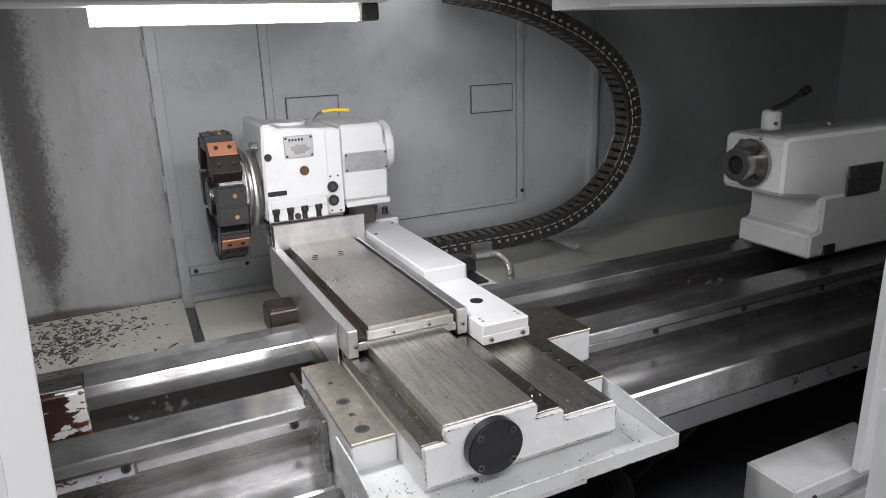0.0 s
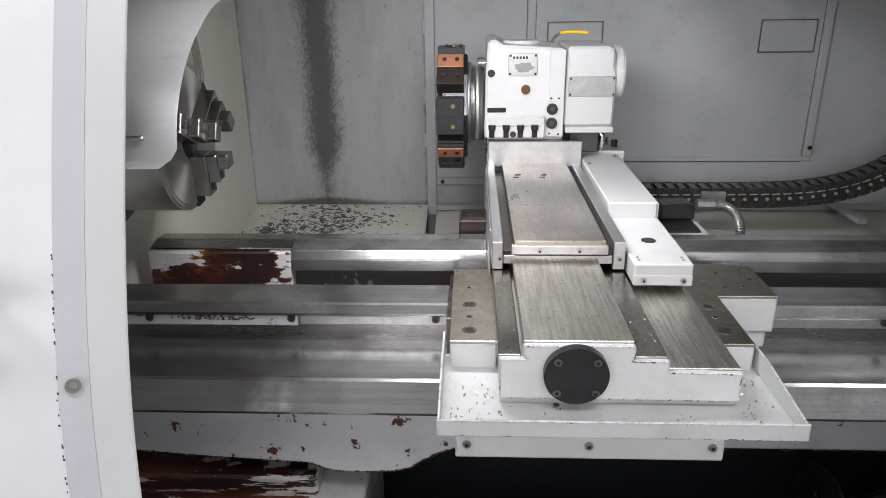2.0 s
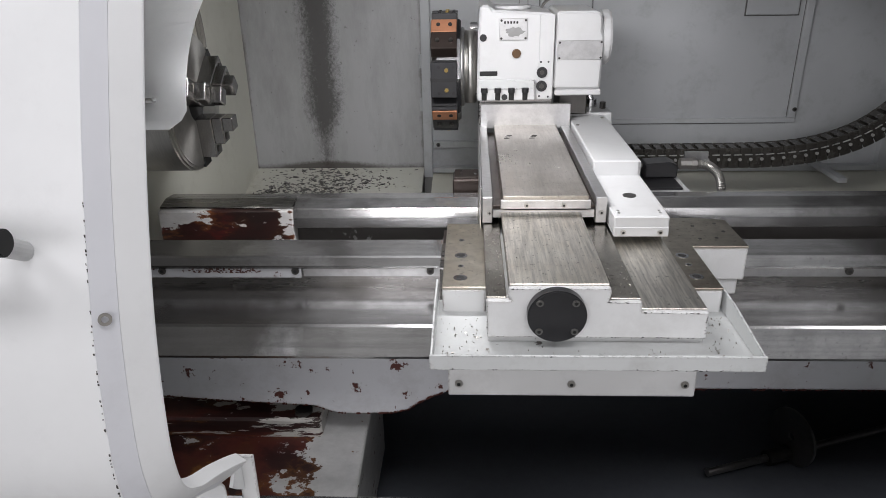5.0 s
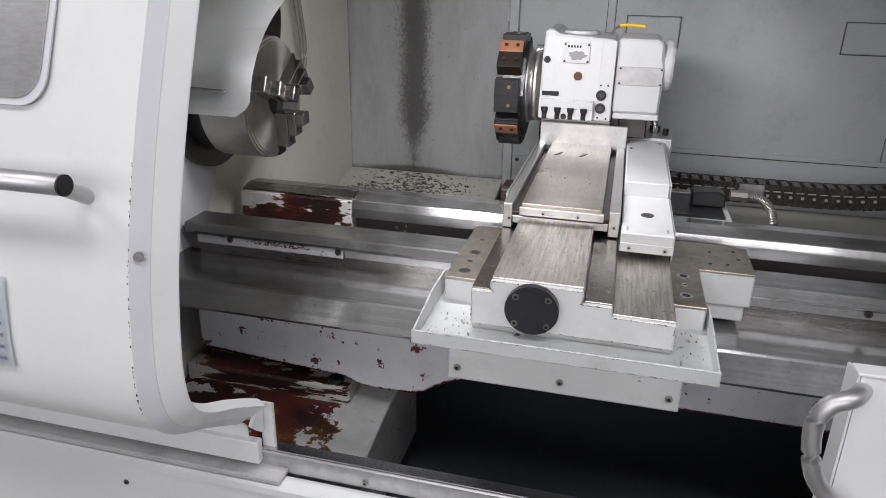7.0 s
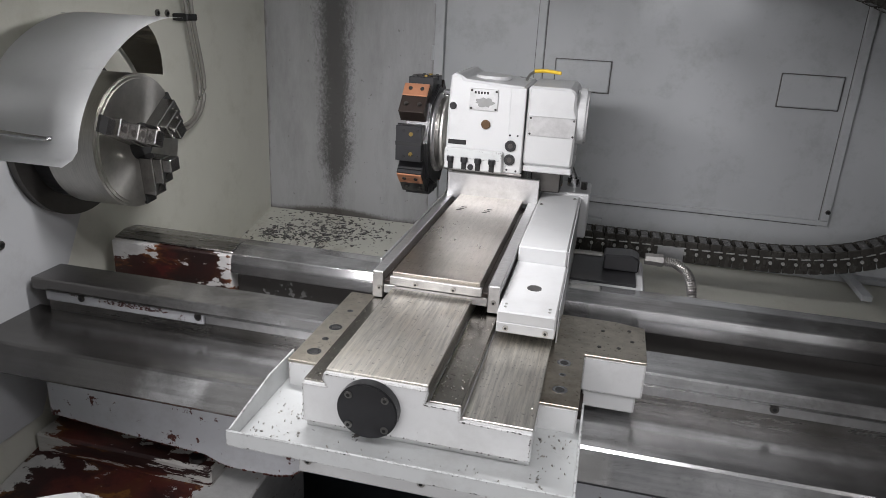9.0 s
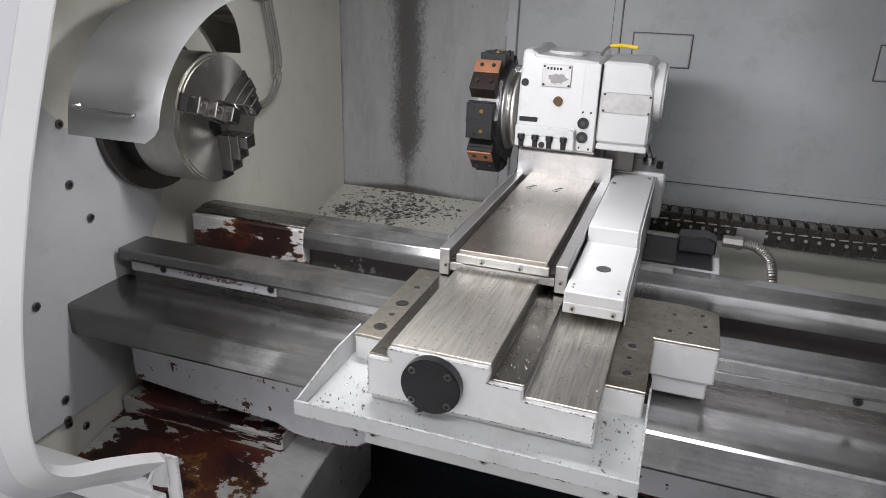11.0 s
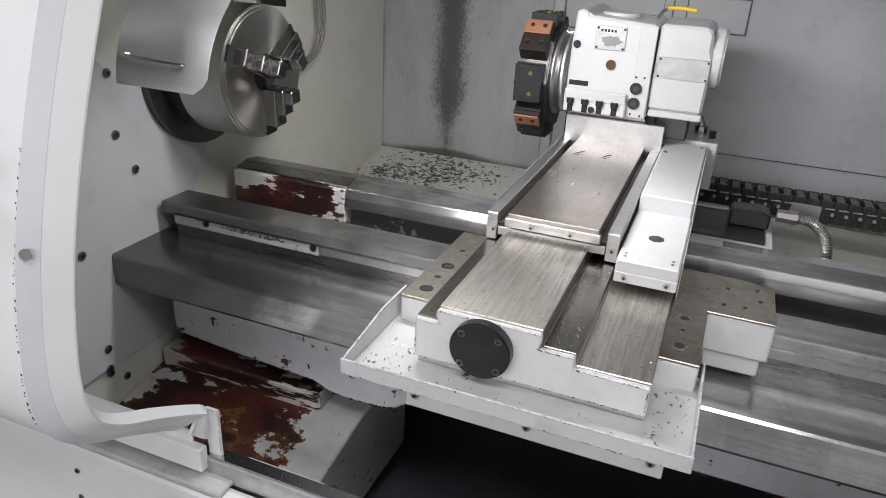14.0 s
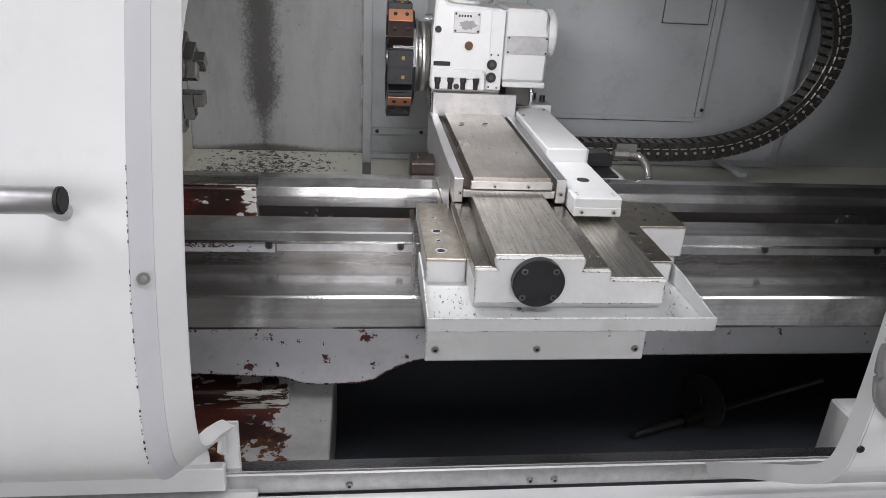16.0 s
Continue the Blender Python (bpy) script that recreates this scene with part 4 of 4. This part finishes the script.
part("side_plate", box(0.405, 0.47, 0.79, 0.80, 0.86, 0.905, 0.001), M_sheet, rh)

# ---------- energy chain ----------
ec = thing("energy_chain", (0.8, 1.25, 0.75), "black plastic energy chain with oily links, bright pins and painted glint bars, looping up", "energy chain")
line = smooth_line([(0.20, 1.25, 0.752), (0.60, 1.25, 0.752), (0.88, 1.25, 0.758), (1.06, 1.25, 0.79), (1.20, 1.25, 0.86), (1.31, 1.25, 0.98), (1.355, 1.25, 1.14), (1.31, 1.25, 1.30), (1.19, 1.25, 1.42), (1.02, 1.25, 1.51), (0.80, 1.25, 1.585), (0.55, 1.25, 1.63)], 24)
dist = [0.0]
for a, b2 in zip(line, line[1:]):
    dist.append(dist[-1] + (b2 - a).length)
PITCH = 0.036


def along(d):
    i = max(k for k in range(len(dist) - 1) if dist[k] <= d + 1e-9)
    t = (d - dist[i]) / (dist[i + 1] - dist[i])
    return line[i].lerp(line[i + 1], t), (line[i + 1] - line[i]).normalized()


def link_mesh():
    bm = box(-0.0177, 0.0177, -0.04, -0.032, -0.034, 0.036, 0.003)
    box(-0.0177, 0.0177, 0.032, 0.04, -0.034, 0.036, 0.003, bm)
    box(-0.011, 0.011, -0.0325, 0.0325, 0.029, 0.0345, 0.001, bm)
    box(-0.011, 0.011, -0.0325, 0.0325, -0.0325, -0.028, 0.001, bm)
    box(-0.006, 0.006, -0.043, -0.0395, -0.018, 0.018, 0.001, bm)
    me = bpy.data.meshes.new("link")
    bm.to_mesh(me)
    bm.free()
    me.materials.append(M_chain)
    return me


def pin_mesh():
    # round pin head; the long bar paints the glint along each link
    bm = box(-0.005, 0.0205, -0.0445, -0.0385, 0.0125, 0.0158, 0.0006)
    cyl((0.0178, -0.0395, -0.002), (0, -1, 0), 0.0052, 0.006, 10, bm=bm)
    me = bpy.data.meshes.new("pin")
    bm.to_mesh(me)
    bm.free()
    me.materials.append(M_pin_glint)
    return me


LM, PM = link_mesh(), pin_mesh()
d = 0.02
while d < dist[-1] - 0.02:
    p, dirn = along(d)
    ang = math.atan2(-dirn.z, dirn.x)
    o = new("link", LM)
    o.parent = ec
    o.matrix_local = Matrix.Translation(p - BASE[ec.name]) @ Matrix.Rotation(ang, 4, "Y")
    o2 = new("pin", PM)
    o2.parent = o
    d += PITCH
part("mounting_arm", box(0.16, 0.26, 1.22, 1.28, 0.725, 0.775, 0.003), M_screw, ec)
part("support_bracket", box(1.10, 1.13, 1.24, 1.53, 0.655, 0.672, 0.001), M_wall, ec)

# ---------- headstock, chuck and guard ----------
AX = (0.46, 1.112)
ck = thing("lathe_chuck", (-1.0, 0.46, 1.112), "polished steel three-jaw chuck with stepped hard jaws", "chuck", move=(0.042, 0, 0))
part("back_plate", cyl((-1.066, *AX), (1, 0, 0), 0.150, 0.09, 56, bev=0.004), M_black, ck, "dark back plate")
part("body", cyl((-0.976, *AX), (1, 0, 0), 0.157, 0.135, 128, bev=0.005), M_turned, ck, "polished chuck body")
part("face_ring", ring((-0.842, *AX), (1, 0, 0), 0.045, 0.146, 0.004, 56), M_turned, ck)
part("bore", cyl((-0.841, *AX), (1, 0, 0), 0.044, 0.003, 32), M_gap, ck)
for k in range(3):
    a = math.radians(35 + 120 * k)
    q = Matrix.Translation((-0.84, *AX)) @ Matrix.Rotation(a, 4, "X")
    def jaw(x0, x1, y0, y1, z0, z1, bev=0.002):
        bmx = box(x0, x1, y0, y1, z0, z1, bev)
        bmesh.ops.transform(bmx, matrix=q, verts=bmx.verts)
        return bmx
    part("jaw_slot", jaw(-0.002, 0.005, 0.04, 0.152, -0.019, 0.019, 0), M_gap, ck)
    j = part("jaw", jaw(0.0, 0.036, 0.034, 0.128, -0.021, 0.021), M_chuck, ck, "stepped hard jaw")
    part("step", jaw(0.036, 0.060, 0.034, 0.096, -0.0195, 0.0195), M_chuck, j)
    part("step", jaw(0.060, 0.084, 0.034, 0.066, -0.018, 0.018), M_chuck, j)
    for r in (0.082, 0.112):
        bmx = cyl((0.036 if r > 0.10 else 0.060, r, 0), (1, 0, 0), 0.008, 0.002, 12)
        bmesh.ops.transform(bmx, matrix=q, verts=bmx.verts)
        part("jaw_screw", bmx, M_screw, j)
sp = thing("spindle_nose", (-1.06, 0.46, 1.112), "dark round spindle flange on the headstock wall", "spindle flange", move=(0.042, 0, 0))
part("flange", ring((-1.066, *AX), (1, 0, 0), 0.150, 0.196, 0.045, 56), M_screw, sp)

gd = thing("chuck_guard", (-0.9, 0.3, 1.2), "white enamelled curved sheet chuck guard with a wire handle", "chuck guard")
bm = bmesh.new()
R_G = 0.33
GTIP = 0.012
rows = []
N = 28
for i in range(N + 1):
    a = math.radians(176 - (176 - 84) * i / N)
    y, z = AX[0] - 0.025 + R_G * math.cos(a), AX[1] + 0.287 * math.sin(a)
    # the free edge runs out at the top and is cut back round below
    u = i / N
    xe = -0.675 + GTIP * max(0.0, min(1.0, (u - 0.12) / 0.45)) ** 1.4
    if u < 0.08:
        xe -= 0.035 * (1 - u / 0.08) ** 2
    rows.append((bm.verts.new((-0.902, y, z)), bm.verts.new((xe - 0.08, y, z)), bm.verts.new((xe, y, z))))
for a, b2 in zip(rows, rows[1:]):
    bm.faces.new((a[0], a[1], b2[1], b2[0]))
    bm.faces.new((a[1], a[2], b2[2], b2[1]))
bmesh.ops.solidify(bm, geom=list(bm.faces), thickness=0.003)
part("shell", bm, M_door, gd, "white curved sheet", True)
flap = bmesh.new()
rows = []
for i in range(15):
    a = math.radians(84 - 58 * i / 14)
    y, z = AX[0] - 0.025 + (R_G - 0.004) * math.cos(a), AX[1] + 0.283 * math.sin(a)
    rows.append((flap.verts.new((-0.99, y, z)), flap.verts.new((-0.79 - 0.12 * i / 14, y, z))))
for a, b2 in zip(rows, rows[1:]):
    flap.faces.new((a[0], a[1], b2[1], b2[0]))
bmesh.ops.solidify(flap, geom=list(flap.faces), thickness=0.003)
part("rear_flap", flap, M_inner, gd, "dark olive inner flap", True)
hx = AX[0] - R_G - 0.020
part("handle", tube([(-0.872, hx + 0.008, 1.192), (-0.866, hx - 0.008, 1.191), (-0.742, hx - 0.008, 1.185), (-0.736, hx + 0.008, 1.184)], 0.0045, 8, 5), M_chrome, gd, "bright wire handle")
hw = thing("headstock_hose", (-1.0, 0.9, 1.3), "pair of grey coolant hoses clipped to the headstock wall", "hose", move=(0.078, -0.2, -0.01))
for k in (0, 1):
    part("hose", tube([(-1.05, 1.14 + 0.028 * k, 1.62), (-1.045, 1.15 + 0.028 * k, 1.40), (-1.045, 1.19 + 0.028 * k, 1.20), (-1.045, 1.16 + 0.02 * k, 1.10), (-1.045, 1.06, 1.082 - 0.018 * k), (-1.045, 0.98, 1.15), (-1.045, 0.90, 1.24)], 0.0062, 10, 6), M_hose, hw)
part("clip", box(-1.085, -1.035, 1.135, 1.19, 1.378, 1.398, 0.003), M_rubber, hw)
for y, z in ((0.123, 1.181), (0.172, 1.132), (0.171, 0.996), (0.213, 0.904), (0.048, 0.997), (0.03, 0.756), (0.055, 0.501), (0.05, 0.447), (0.062, 0.424), (0.107, 0.389), (0.87, 1.389), (0.916, 1.388), (0.521, 1.462), (0.779, 1.46)):
    screw((-0.999 if 0.44 < z < 1.25 and y < 0.4 else -1.012, y, z), (1, 0, 0), enc, 0.0105, 0.006, M_zincdark, "wall_screw")
# grey sheet: shade on the headstock wall put into colour, bounded by seams
part("wall_shade", prism([(-0.20, 0.62), (-0.045, 0.50), (-0.045, 0.445), (0.25, 0.445), (0.27, 0.48), (0.40, 0.79), (0.48, 0.93), (0.48, 1.02), (0.19, 1.12), (0.105, 1.215), (-0.20, 1.24)], "x", -1.0115, -0.999, 0.001), M_wall_shade, enc, "thin grey sheet standing for shade on the headstock wall")

# ---------- tailstock ----------
ts = thing("tailstock", (1.4, 0.46, 0.83), "white cast tailstock with a steel quill and a clamp lever", "tailstock")
part("body", prism([(1.14, 1.03), (1.14, 1.182), (1.16, 1.19), (1.95, 1.19), (1.95, 0.96), (1.42, 0.96), (1.28, 1.01)], "y", 0.355, 0.565, 0.012), M_white, ts, "white cast body")
part("foot", prism([(1.27, 0.83), (1.27, 0.90), (1.31, 0.91), (1.31, 1.01), (1.90, 1.01), (1.90, 0.83)], "y", 0.345, 0.60, 0.008), M_white, ts)
part("slot", box(1.33, 1.38, 0.340, 0.35, 0.832, 0.865, 0.002), M_gap, ts)
part("quill_flange", cyl((1.14, *AX), (-1, 0, 0), 0.068, 0.018, 40, bev=0.003), M_chuck, ts)
part("quill", ring((1.125, *AX), (-1, 0, 0), 0.026, 0.046, 0.05, 40), M_chuck, ts, "steel quill with a dark bore")
part("quill_bore", cyl((1.11, *AX), (-1, 0, 0), 0.0262, 0.02, 24), M_gap, ts)
for k in range(4):
    a = math.radians(45 + 90 * k)
    part("flange_screw", cyl((1.122, AX[0] + 0.053 * math.cos(a), AX[1] + 0.053 * math.sin(a)), (-1, 0, 0), 0.006, 0.003, 10), M_black, ts)
part("clamp_boss", cyl((1.20, 0.46, 1.20), (0, 0, 1), 0.026, 0.055, 24, bev=0.003), M_white, ts)
lv = part("clamp_lever", tube([(1.20, 0.46, 1.258), (1.24, 0.455, 1.268), (1.31, 0.45, 1.30)], 0.008, 10), M_black, ts, "black clamp lever")
part("knob", cyl((1.30, 0.451, 1.295), (0.9, -0.05, 0.4), 0.013, 0.03, 14, bev=0.003), M_black, lv)
part("oil_cup", cyl((1.40, 0.42, 1.20), (0, 0, 1), 0.012, 0.01, 12), M_zinc, ts)
part("side_recess", box(1.40, 1.55, 0.342, 0.35, 1.0, 1.09, 0.002), M_wayside, ts)

# ---------- the sliding doors ----------
PROFILE = [(0.02, 1.92), (-0.07, 1.70), (-0.150, 1.52), (-0.208, 1.385), (-0.280, 1.20), (-0.335, 1.02), (-0.362, 0.87), (-0.366, 0.77), (-0.345, 0.695), (-0.29, 0.640), (-0.20, 0.590), (-0.11, 0.535), (-0.060, 0.495), (-0.052, 0.450)]


def profile_line(n=10):
    return [(p.x, p.y) for p in smooth_line([(a, b2, 0) for a, b2 in PROFILE], n)]


def offset_line(line2, dist_in):
    out = []
    for i, (a, b2) in enumerate(line2):
        p, q2 = line2[max(i - 1, 0)], line2[min(i + 1, len(line2) - 1)]
        tx, tz = q2[0] - p[0], q2[1] - p[1]
        n = math.hypot(tx, tz)
        out.append((a - tz / n * dist_in, b2 + tx / n * dist_in))
    return out


def sheet_between(la, lb, xa, xb, thick):
    bm = bmesh.new()
    va = [bm.verts.new((xa, *p)) for p in la]
    vb = [bm.verts.new((xb, *p)) for p in lb]
    for i in range(len(la) - 1):
        bm.faces.new((va[i], va[i + 1], vb[i + 1], vb[i]))
    bmesh.ops.recalc_face_normals(bm, faces=bm.faces)
    bmesh.ops.solidify(bm, geom=list(bm.faces), thickness=thick)
    return bm


PL = profile_line()
IN = -0.085

EDGE = [p for p in PL if p[1] > 0.522]
fold_l, inner_l, lip_l = offset_line(EDGE, 0.018), offset_line(EDGE, 0.045), offset_line(EDGE, 0.058)
ld = thing("sliding_door", (-1.2, -0.2, 0.5), "white enamelled bulged sliding door, slid open, edges chipped", "machine door", move=(0.027, -0.02, -0.016))
part("skin", sheet_between(PL, PL, -2.3, -0.672, 0.004), M_door, ld, "white enamelled skin")
part("edge_band", sheet_between(offset_line(EDGE, -0.002), fold_l, -0.6725, -0.6475, 0.004), M_band, ld, "grey-white edge band")
part("return_flange", sheet_between(fold_l, inner_l, -0.647, -0.616, 0.004), M_door, ld, "folded edge")
part("flange_end", prism([(-0.090, 0.520), (-0.045, 0.562), (-0.0365, 0.548), (-0.0365, 0.468), (-0.060, 0.488)], "x", -0.6472, -0.6395, 0.0008), M_door, ld)
part("foot_end", box(-0.648, -0.615, -0.0362, -0.028, 0.42, 0.548, 0.0015), M_white, ld)
part("inner_lip", sheet_between(inner_l, lip_l, -0.6165, -0.640, 0.003), M_door, ld)
part("bottom_rail", box(-2.3, -0.643, -0.068, -0.045, 0.402, 0.46, 0.002), M_door, ld)
part("cover_screw", ring((-0.658, -0.334, 1.014), (0.5, -1, 0.2), 0.0045, 0.0085, 0.002, 20), M_hose, ld)
part("cover_screw", ring((-0.640, -0.13, 0.588), (0.6, -0.6, -0.5), 0.0045, 0.0085, 0.002, 20), M_hose, ld)
BX, BZ = -0.722, 1.144
hd = part("grab_bar", tube([(-1.25, -0.393, BZ), (-1.0, -0.393, BZ), (BX, -0.393, BZ)], 0.0165, 20, 2), M_alu, ld, "matt aluminium grab bar", True)
part("end_plug", cyl((BX - 0.001, -0.393, BZ), (1, 0, 0), 0.0165, 0.008, 20, bev=0.002), M_rubber, hd, "black end plug")
part("bar_mount", cyl((BX - 0.032, -0.312, BZ - 0.045), (0.012, -0.08, 0.045), 0.013, 0.09, 16), M_clean, ld)
# flakes of lost paint along the band
fl = bmesh.new()
for k in range(48):
    z = rnd.uniform(0.72, 1.16)
    y = [a for a, b2 in PL if b2 >= z][-1]
    w = rnd.uniform(0.0003, 0.0009) * (2 if rnd.random() < 0.1 else 1)
    box(-0.6738 - w, -0.6736 + rnd.uniform(0, 0.0012), y - 0.0052, y - 0.0042, z, z + rnd.uniform(0.0008, 0.0038), 0, fl)
tagged(part("chipped_edge", fl, M_screw, ld, "dark chipped spots along the edge"), kind="stuff")
# the door's window
def on_profile(z):
    for (a, b2), (c2, d2) in zip(PL, PL[1:]):
        if d2 <= z <= b2:
            return a + (c2 - a) * (b2 - z) / (b2 - d2)
    return PL[0][0]


def window_sheet(x0, x1, z0, z1, r, off, thick):
    pts = []
    for cx, cz, a0 in ((x1 - r, z0 + r, 270), (x1 - r, z1 - r, 0), (x0 + r, z1 - r, 90), (x0 + r, z0 + r, 180)):
        for k in range(7):
            a = math.radians(a0 + 15 * k)
            pts.append((cx + r * math.cos(a), cz + r * math.sin(a)))
    bm = bmesh.new()
    vs = [bm.verts.new((x, on_profile(z) - off, z)) for x, z in pts]
    bm.faces.new(vs)
    bmesh.ops.triangulate(bm, faces=bm.faces)
    bmesh.ops.solidify(bm, geom=list(bm.faces), thickness=thick)
    return bm


wd = part("window", window_sheet(-1.63, -0.838, 1.232, 1.62, 0.05, 0.010, 0.003), M_band, ld, "grey window with a pale rubber rim")
part("pane", window_sheet(-1.62, -0.850, 1.244, 1.61, 0.045, 0.0135, 0.003), M_sheet, wd, "grey reflecting pane")
# a paper notice
nt_ = thing("notice_sticker", (-0.93, -0.36, 0.87), "pale printed notice sticker on the machine door", "sticker", move=(0.027, -0.02, -0.016))
def sticker(x0, x1, z0, z1, off):
    bm = bmesh.new()
    n = 6
    a = [bm.verts.new((x0, on_profile(z0 + (z1 - z0) * k / n) - off, z0 + (z1 - z0) * k / n)) for k in range(n + 1)]
    b3 = [bm.verts.new((x1, on_profile(z0 + (z1 - z0) * k / n) - off, z0 + (z1 - z0) * k / n)) for k in range(n + 1)]
    for k in range(n):
        bm.faces.new((a[k], b3[k], b3[k + 1], a[k + 1]))
    bmesh.ops.solidify(bm, geom=list(bm.faces), thickness=0.001)
    return bm
M_paper = plain("paper", (0.72, 0.74, 0.78), 0.6, 0, 0.04)
M_ink = plain("pale_ink", (0.35, 0.36, 0.45), 0.6, 0, 0.1)
part("paper", sticker(-1.03, -0.912, 0.79, 0.955, 0.007), M_paper, nt_)
for k in range(6):
    part("text_bar", sticker(-1.02, -0.925, 0.805 + 0.022 * k, 0.811 + 0.022 * k, 0.009), M_ink, nt_)

# the other door: lower leaf with a bent grab handle
rd = thing("loading_door", (0.8, -0.3, 0.6), "white enamelled lower door leaf with a bent grab handle", "machine door", move=(-0.012, 0, -0.03))
RP = [(p.x, p.y) for p in smooth_line([(a, b2, 0) for a, b2 in ((-0.463, 1.05), (-0.466, 0.92), (-0.463, 0.80), (-0.445, 0.735), (-0.39, 0.675), (-0.25, 0.56), (-0.137, 0.463))], 5)]
part("skin", sheet_between(RP, RP, 0.395, 2.9, 0.004), M_door, rd, "white enamelled skin")
part("return_flange", sheet_between(RP, offset_line(RP, 0.03), 0.394, 0.391, 0.003), M_door, rd, "folded edge")
part("top_fold", box(0.39, 2.9, -0.465, -0.44, 1.049, 1.053, 0.001), M_door, rd)
part("grab_handle", tube([(0.40, -0.462, 1.03), (0.379, -0.50, 1.04), (0.356, -0.505, 1.030), (0.346, -0.505, 1.0), (0.354, -0.505, 0.95), (0.371, -0.50, 0.917), (0.402, -0.50, 0.889), (0.443, -0.463, 0.861)], 0.0105, 14, 5), M_alu, rd, "matt bent metal grab handle", True)
screw((0.395, -0.466, 0.81), (0, -1, 0), rd, 0.006, 0.003, M_screw)

# out of view, added to block light from the tailstock end
single("unseen_front_panel", box(1.0, 2.9, -0.06, -0.035, 0.45, 1.66, 0.003), M_door, "", "", "structure")
# ---------- sill and front skirt ----------
sill = thing("door_sill", (0.5, -0.09, 0.4), "bright steel door sill rail above a white front skirt", "sill", move=(0.006, 0.025, -0.025))
part("rail", box(-0.655, 2.9, -0.095, -0.062, 0.385, 0.436, 0.003), M_sheet, sill, "bright steel rail")
part("rail_top", box(-0.655, 2.9, -0.092, -0.060, 0.436, 0.442, 0.0015), M_chrome, sill)
part("inner_ledge", box(-0.60, -0.40, -0.058, 0.012, 0.33, 0.367, 0.003), M_white, sill)
for x in (-0.374, 0.012, 0.066, 0.45, 0.85):
    screw((x, -0.095, 0.402), (0, -1, 0), sill, 0.0075, 0.005)
part("track", box(-2.3, -0.56, -0.14, -0.09, 0.386, 0.400, 0.003), M_grimy, sill, "grimy door track")
part("skirt_lip", box(-2.3, 2.9, -0.145, -0.0955, 0.355, 0.384, 0.006), M_door, sill)
part("skirt", box(-2.3, 2.9, -0.133, -0.10, 0.03, 0.356, 0.003), M_door, sill)
for x, z in ((-0.972, 0.30), (-0.977, 0.22), (-0.546, 0.30), (-0.60, 0.24)):
    screw((x, -0.133, z), (0, -1, 0), sill, 0.007, 0.004, M_zincdark)

# ---------- in the sump ----------
br = thing("sump_bracket", (0.83, 0.0, 0.3), "white cast bracket with two bolt holes beside the sump", "bracket")
part("body", box(0.80, 1.2, -0.04, 0.10, 0.034, 0.455, 0.006), M_white, br)
for x, z in ((0.87, 0.415), (0.89, 0.345)):
    part("bolt_hole", cyl((x, -0.0395, z), (0, -1, 0), 0.009, 0.002, 14), M_gap, br)
rod = thing("sump_rod", (0.6, 0.46, 0.06), "oily threaded rod with a round flange lying in the sump", "rod")
part("rod", cyl((0.492, 0.457, 0.062), (1, 0.345, 0.0), 0.011, 0.85, 14), M_zinc, rod)
part("sleeve", cyl((0.68, 0.5219, 0.062), (1, 0.345, 0.0), 0.022, 0.075, 16), M_screw, rod)
part("flange", ring((0.75, 0.546, 0.118), (1, 0.345, 0.0), 0.012, 0.085, 0.008, 32), M_zinc, rod)

# ---------- work lamp ----------
wl = thing("work_lamp", (-0.28, 0.25, 1.62), "long tube work lamp in a white housing under the roof", "lamp")
part("housing", box(-0.66, -0.04, 0.21, 0.29, 1.54, 1.62, 0.004), M_door, wl)
me_, nte, be = mat_base("lamp_tube")
be.inputs["Emission Color"].default_value = (1.0, 0.98, 0.93, 1)
be.inputs["Emission Strength"].default_value = 5.0
part("tube", cyl((-0.495, 0.25, 1.526), (1, 0, 0), 0.014, 0.41, 18), me_, wl, "glowing tube")
part("end_cap", box(-0.085, -0.055, 0.22, 0.28, 1.512, 1.541, 0.003), M_rubber, wl)
ct = thing("cable_trunk", (1.2, 0.5, 1.58), "white sheet-metal trunking under the roof", "trunking")
part("trunk", box(0.41, 2.9, 0.20, 0.40, 1.528, 1.64, 0.003), M_door, ct)
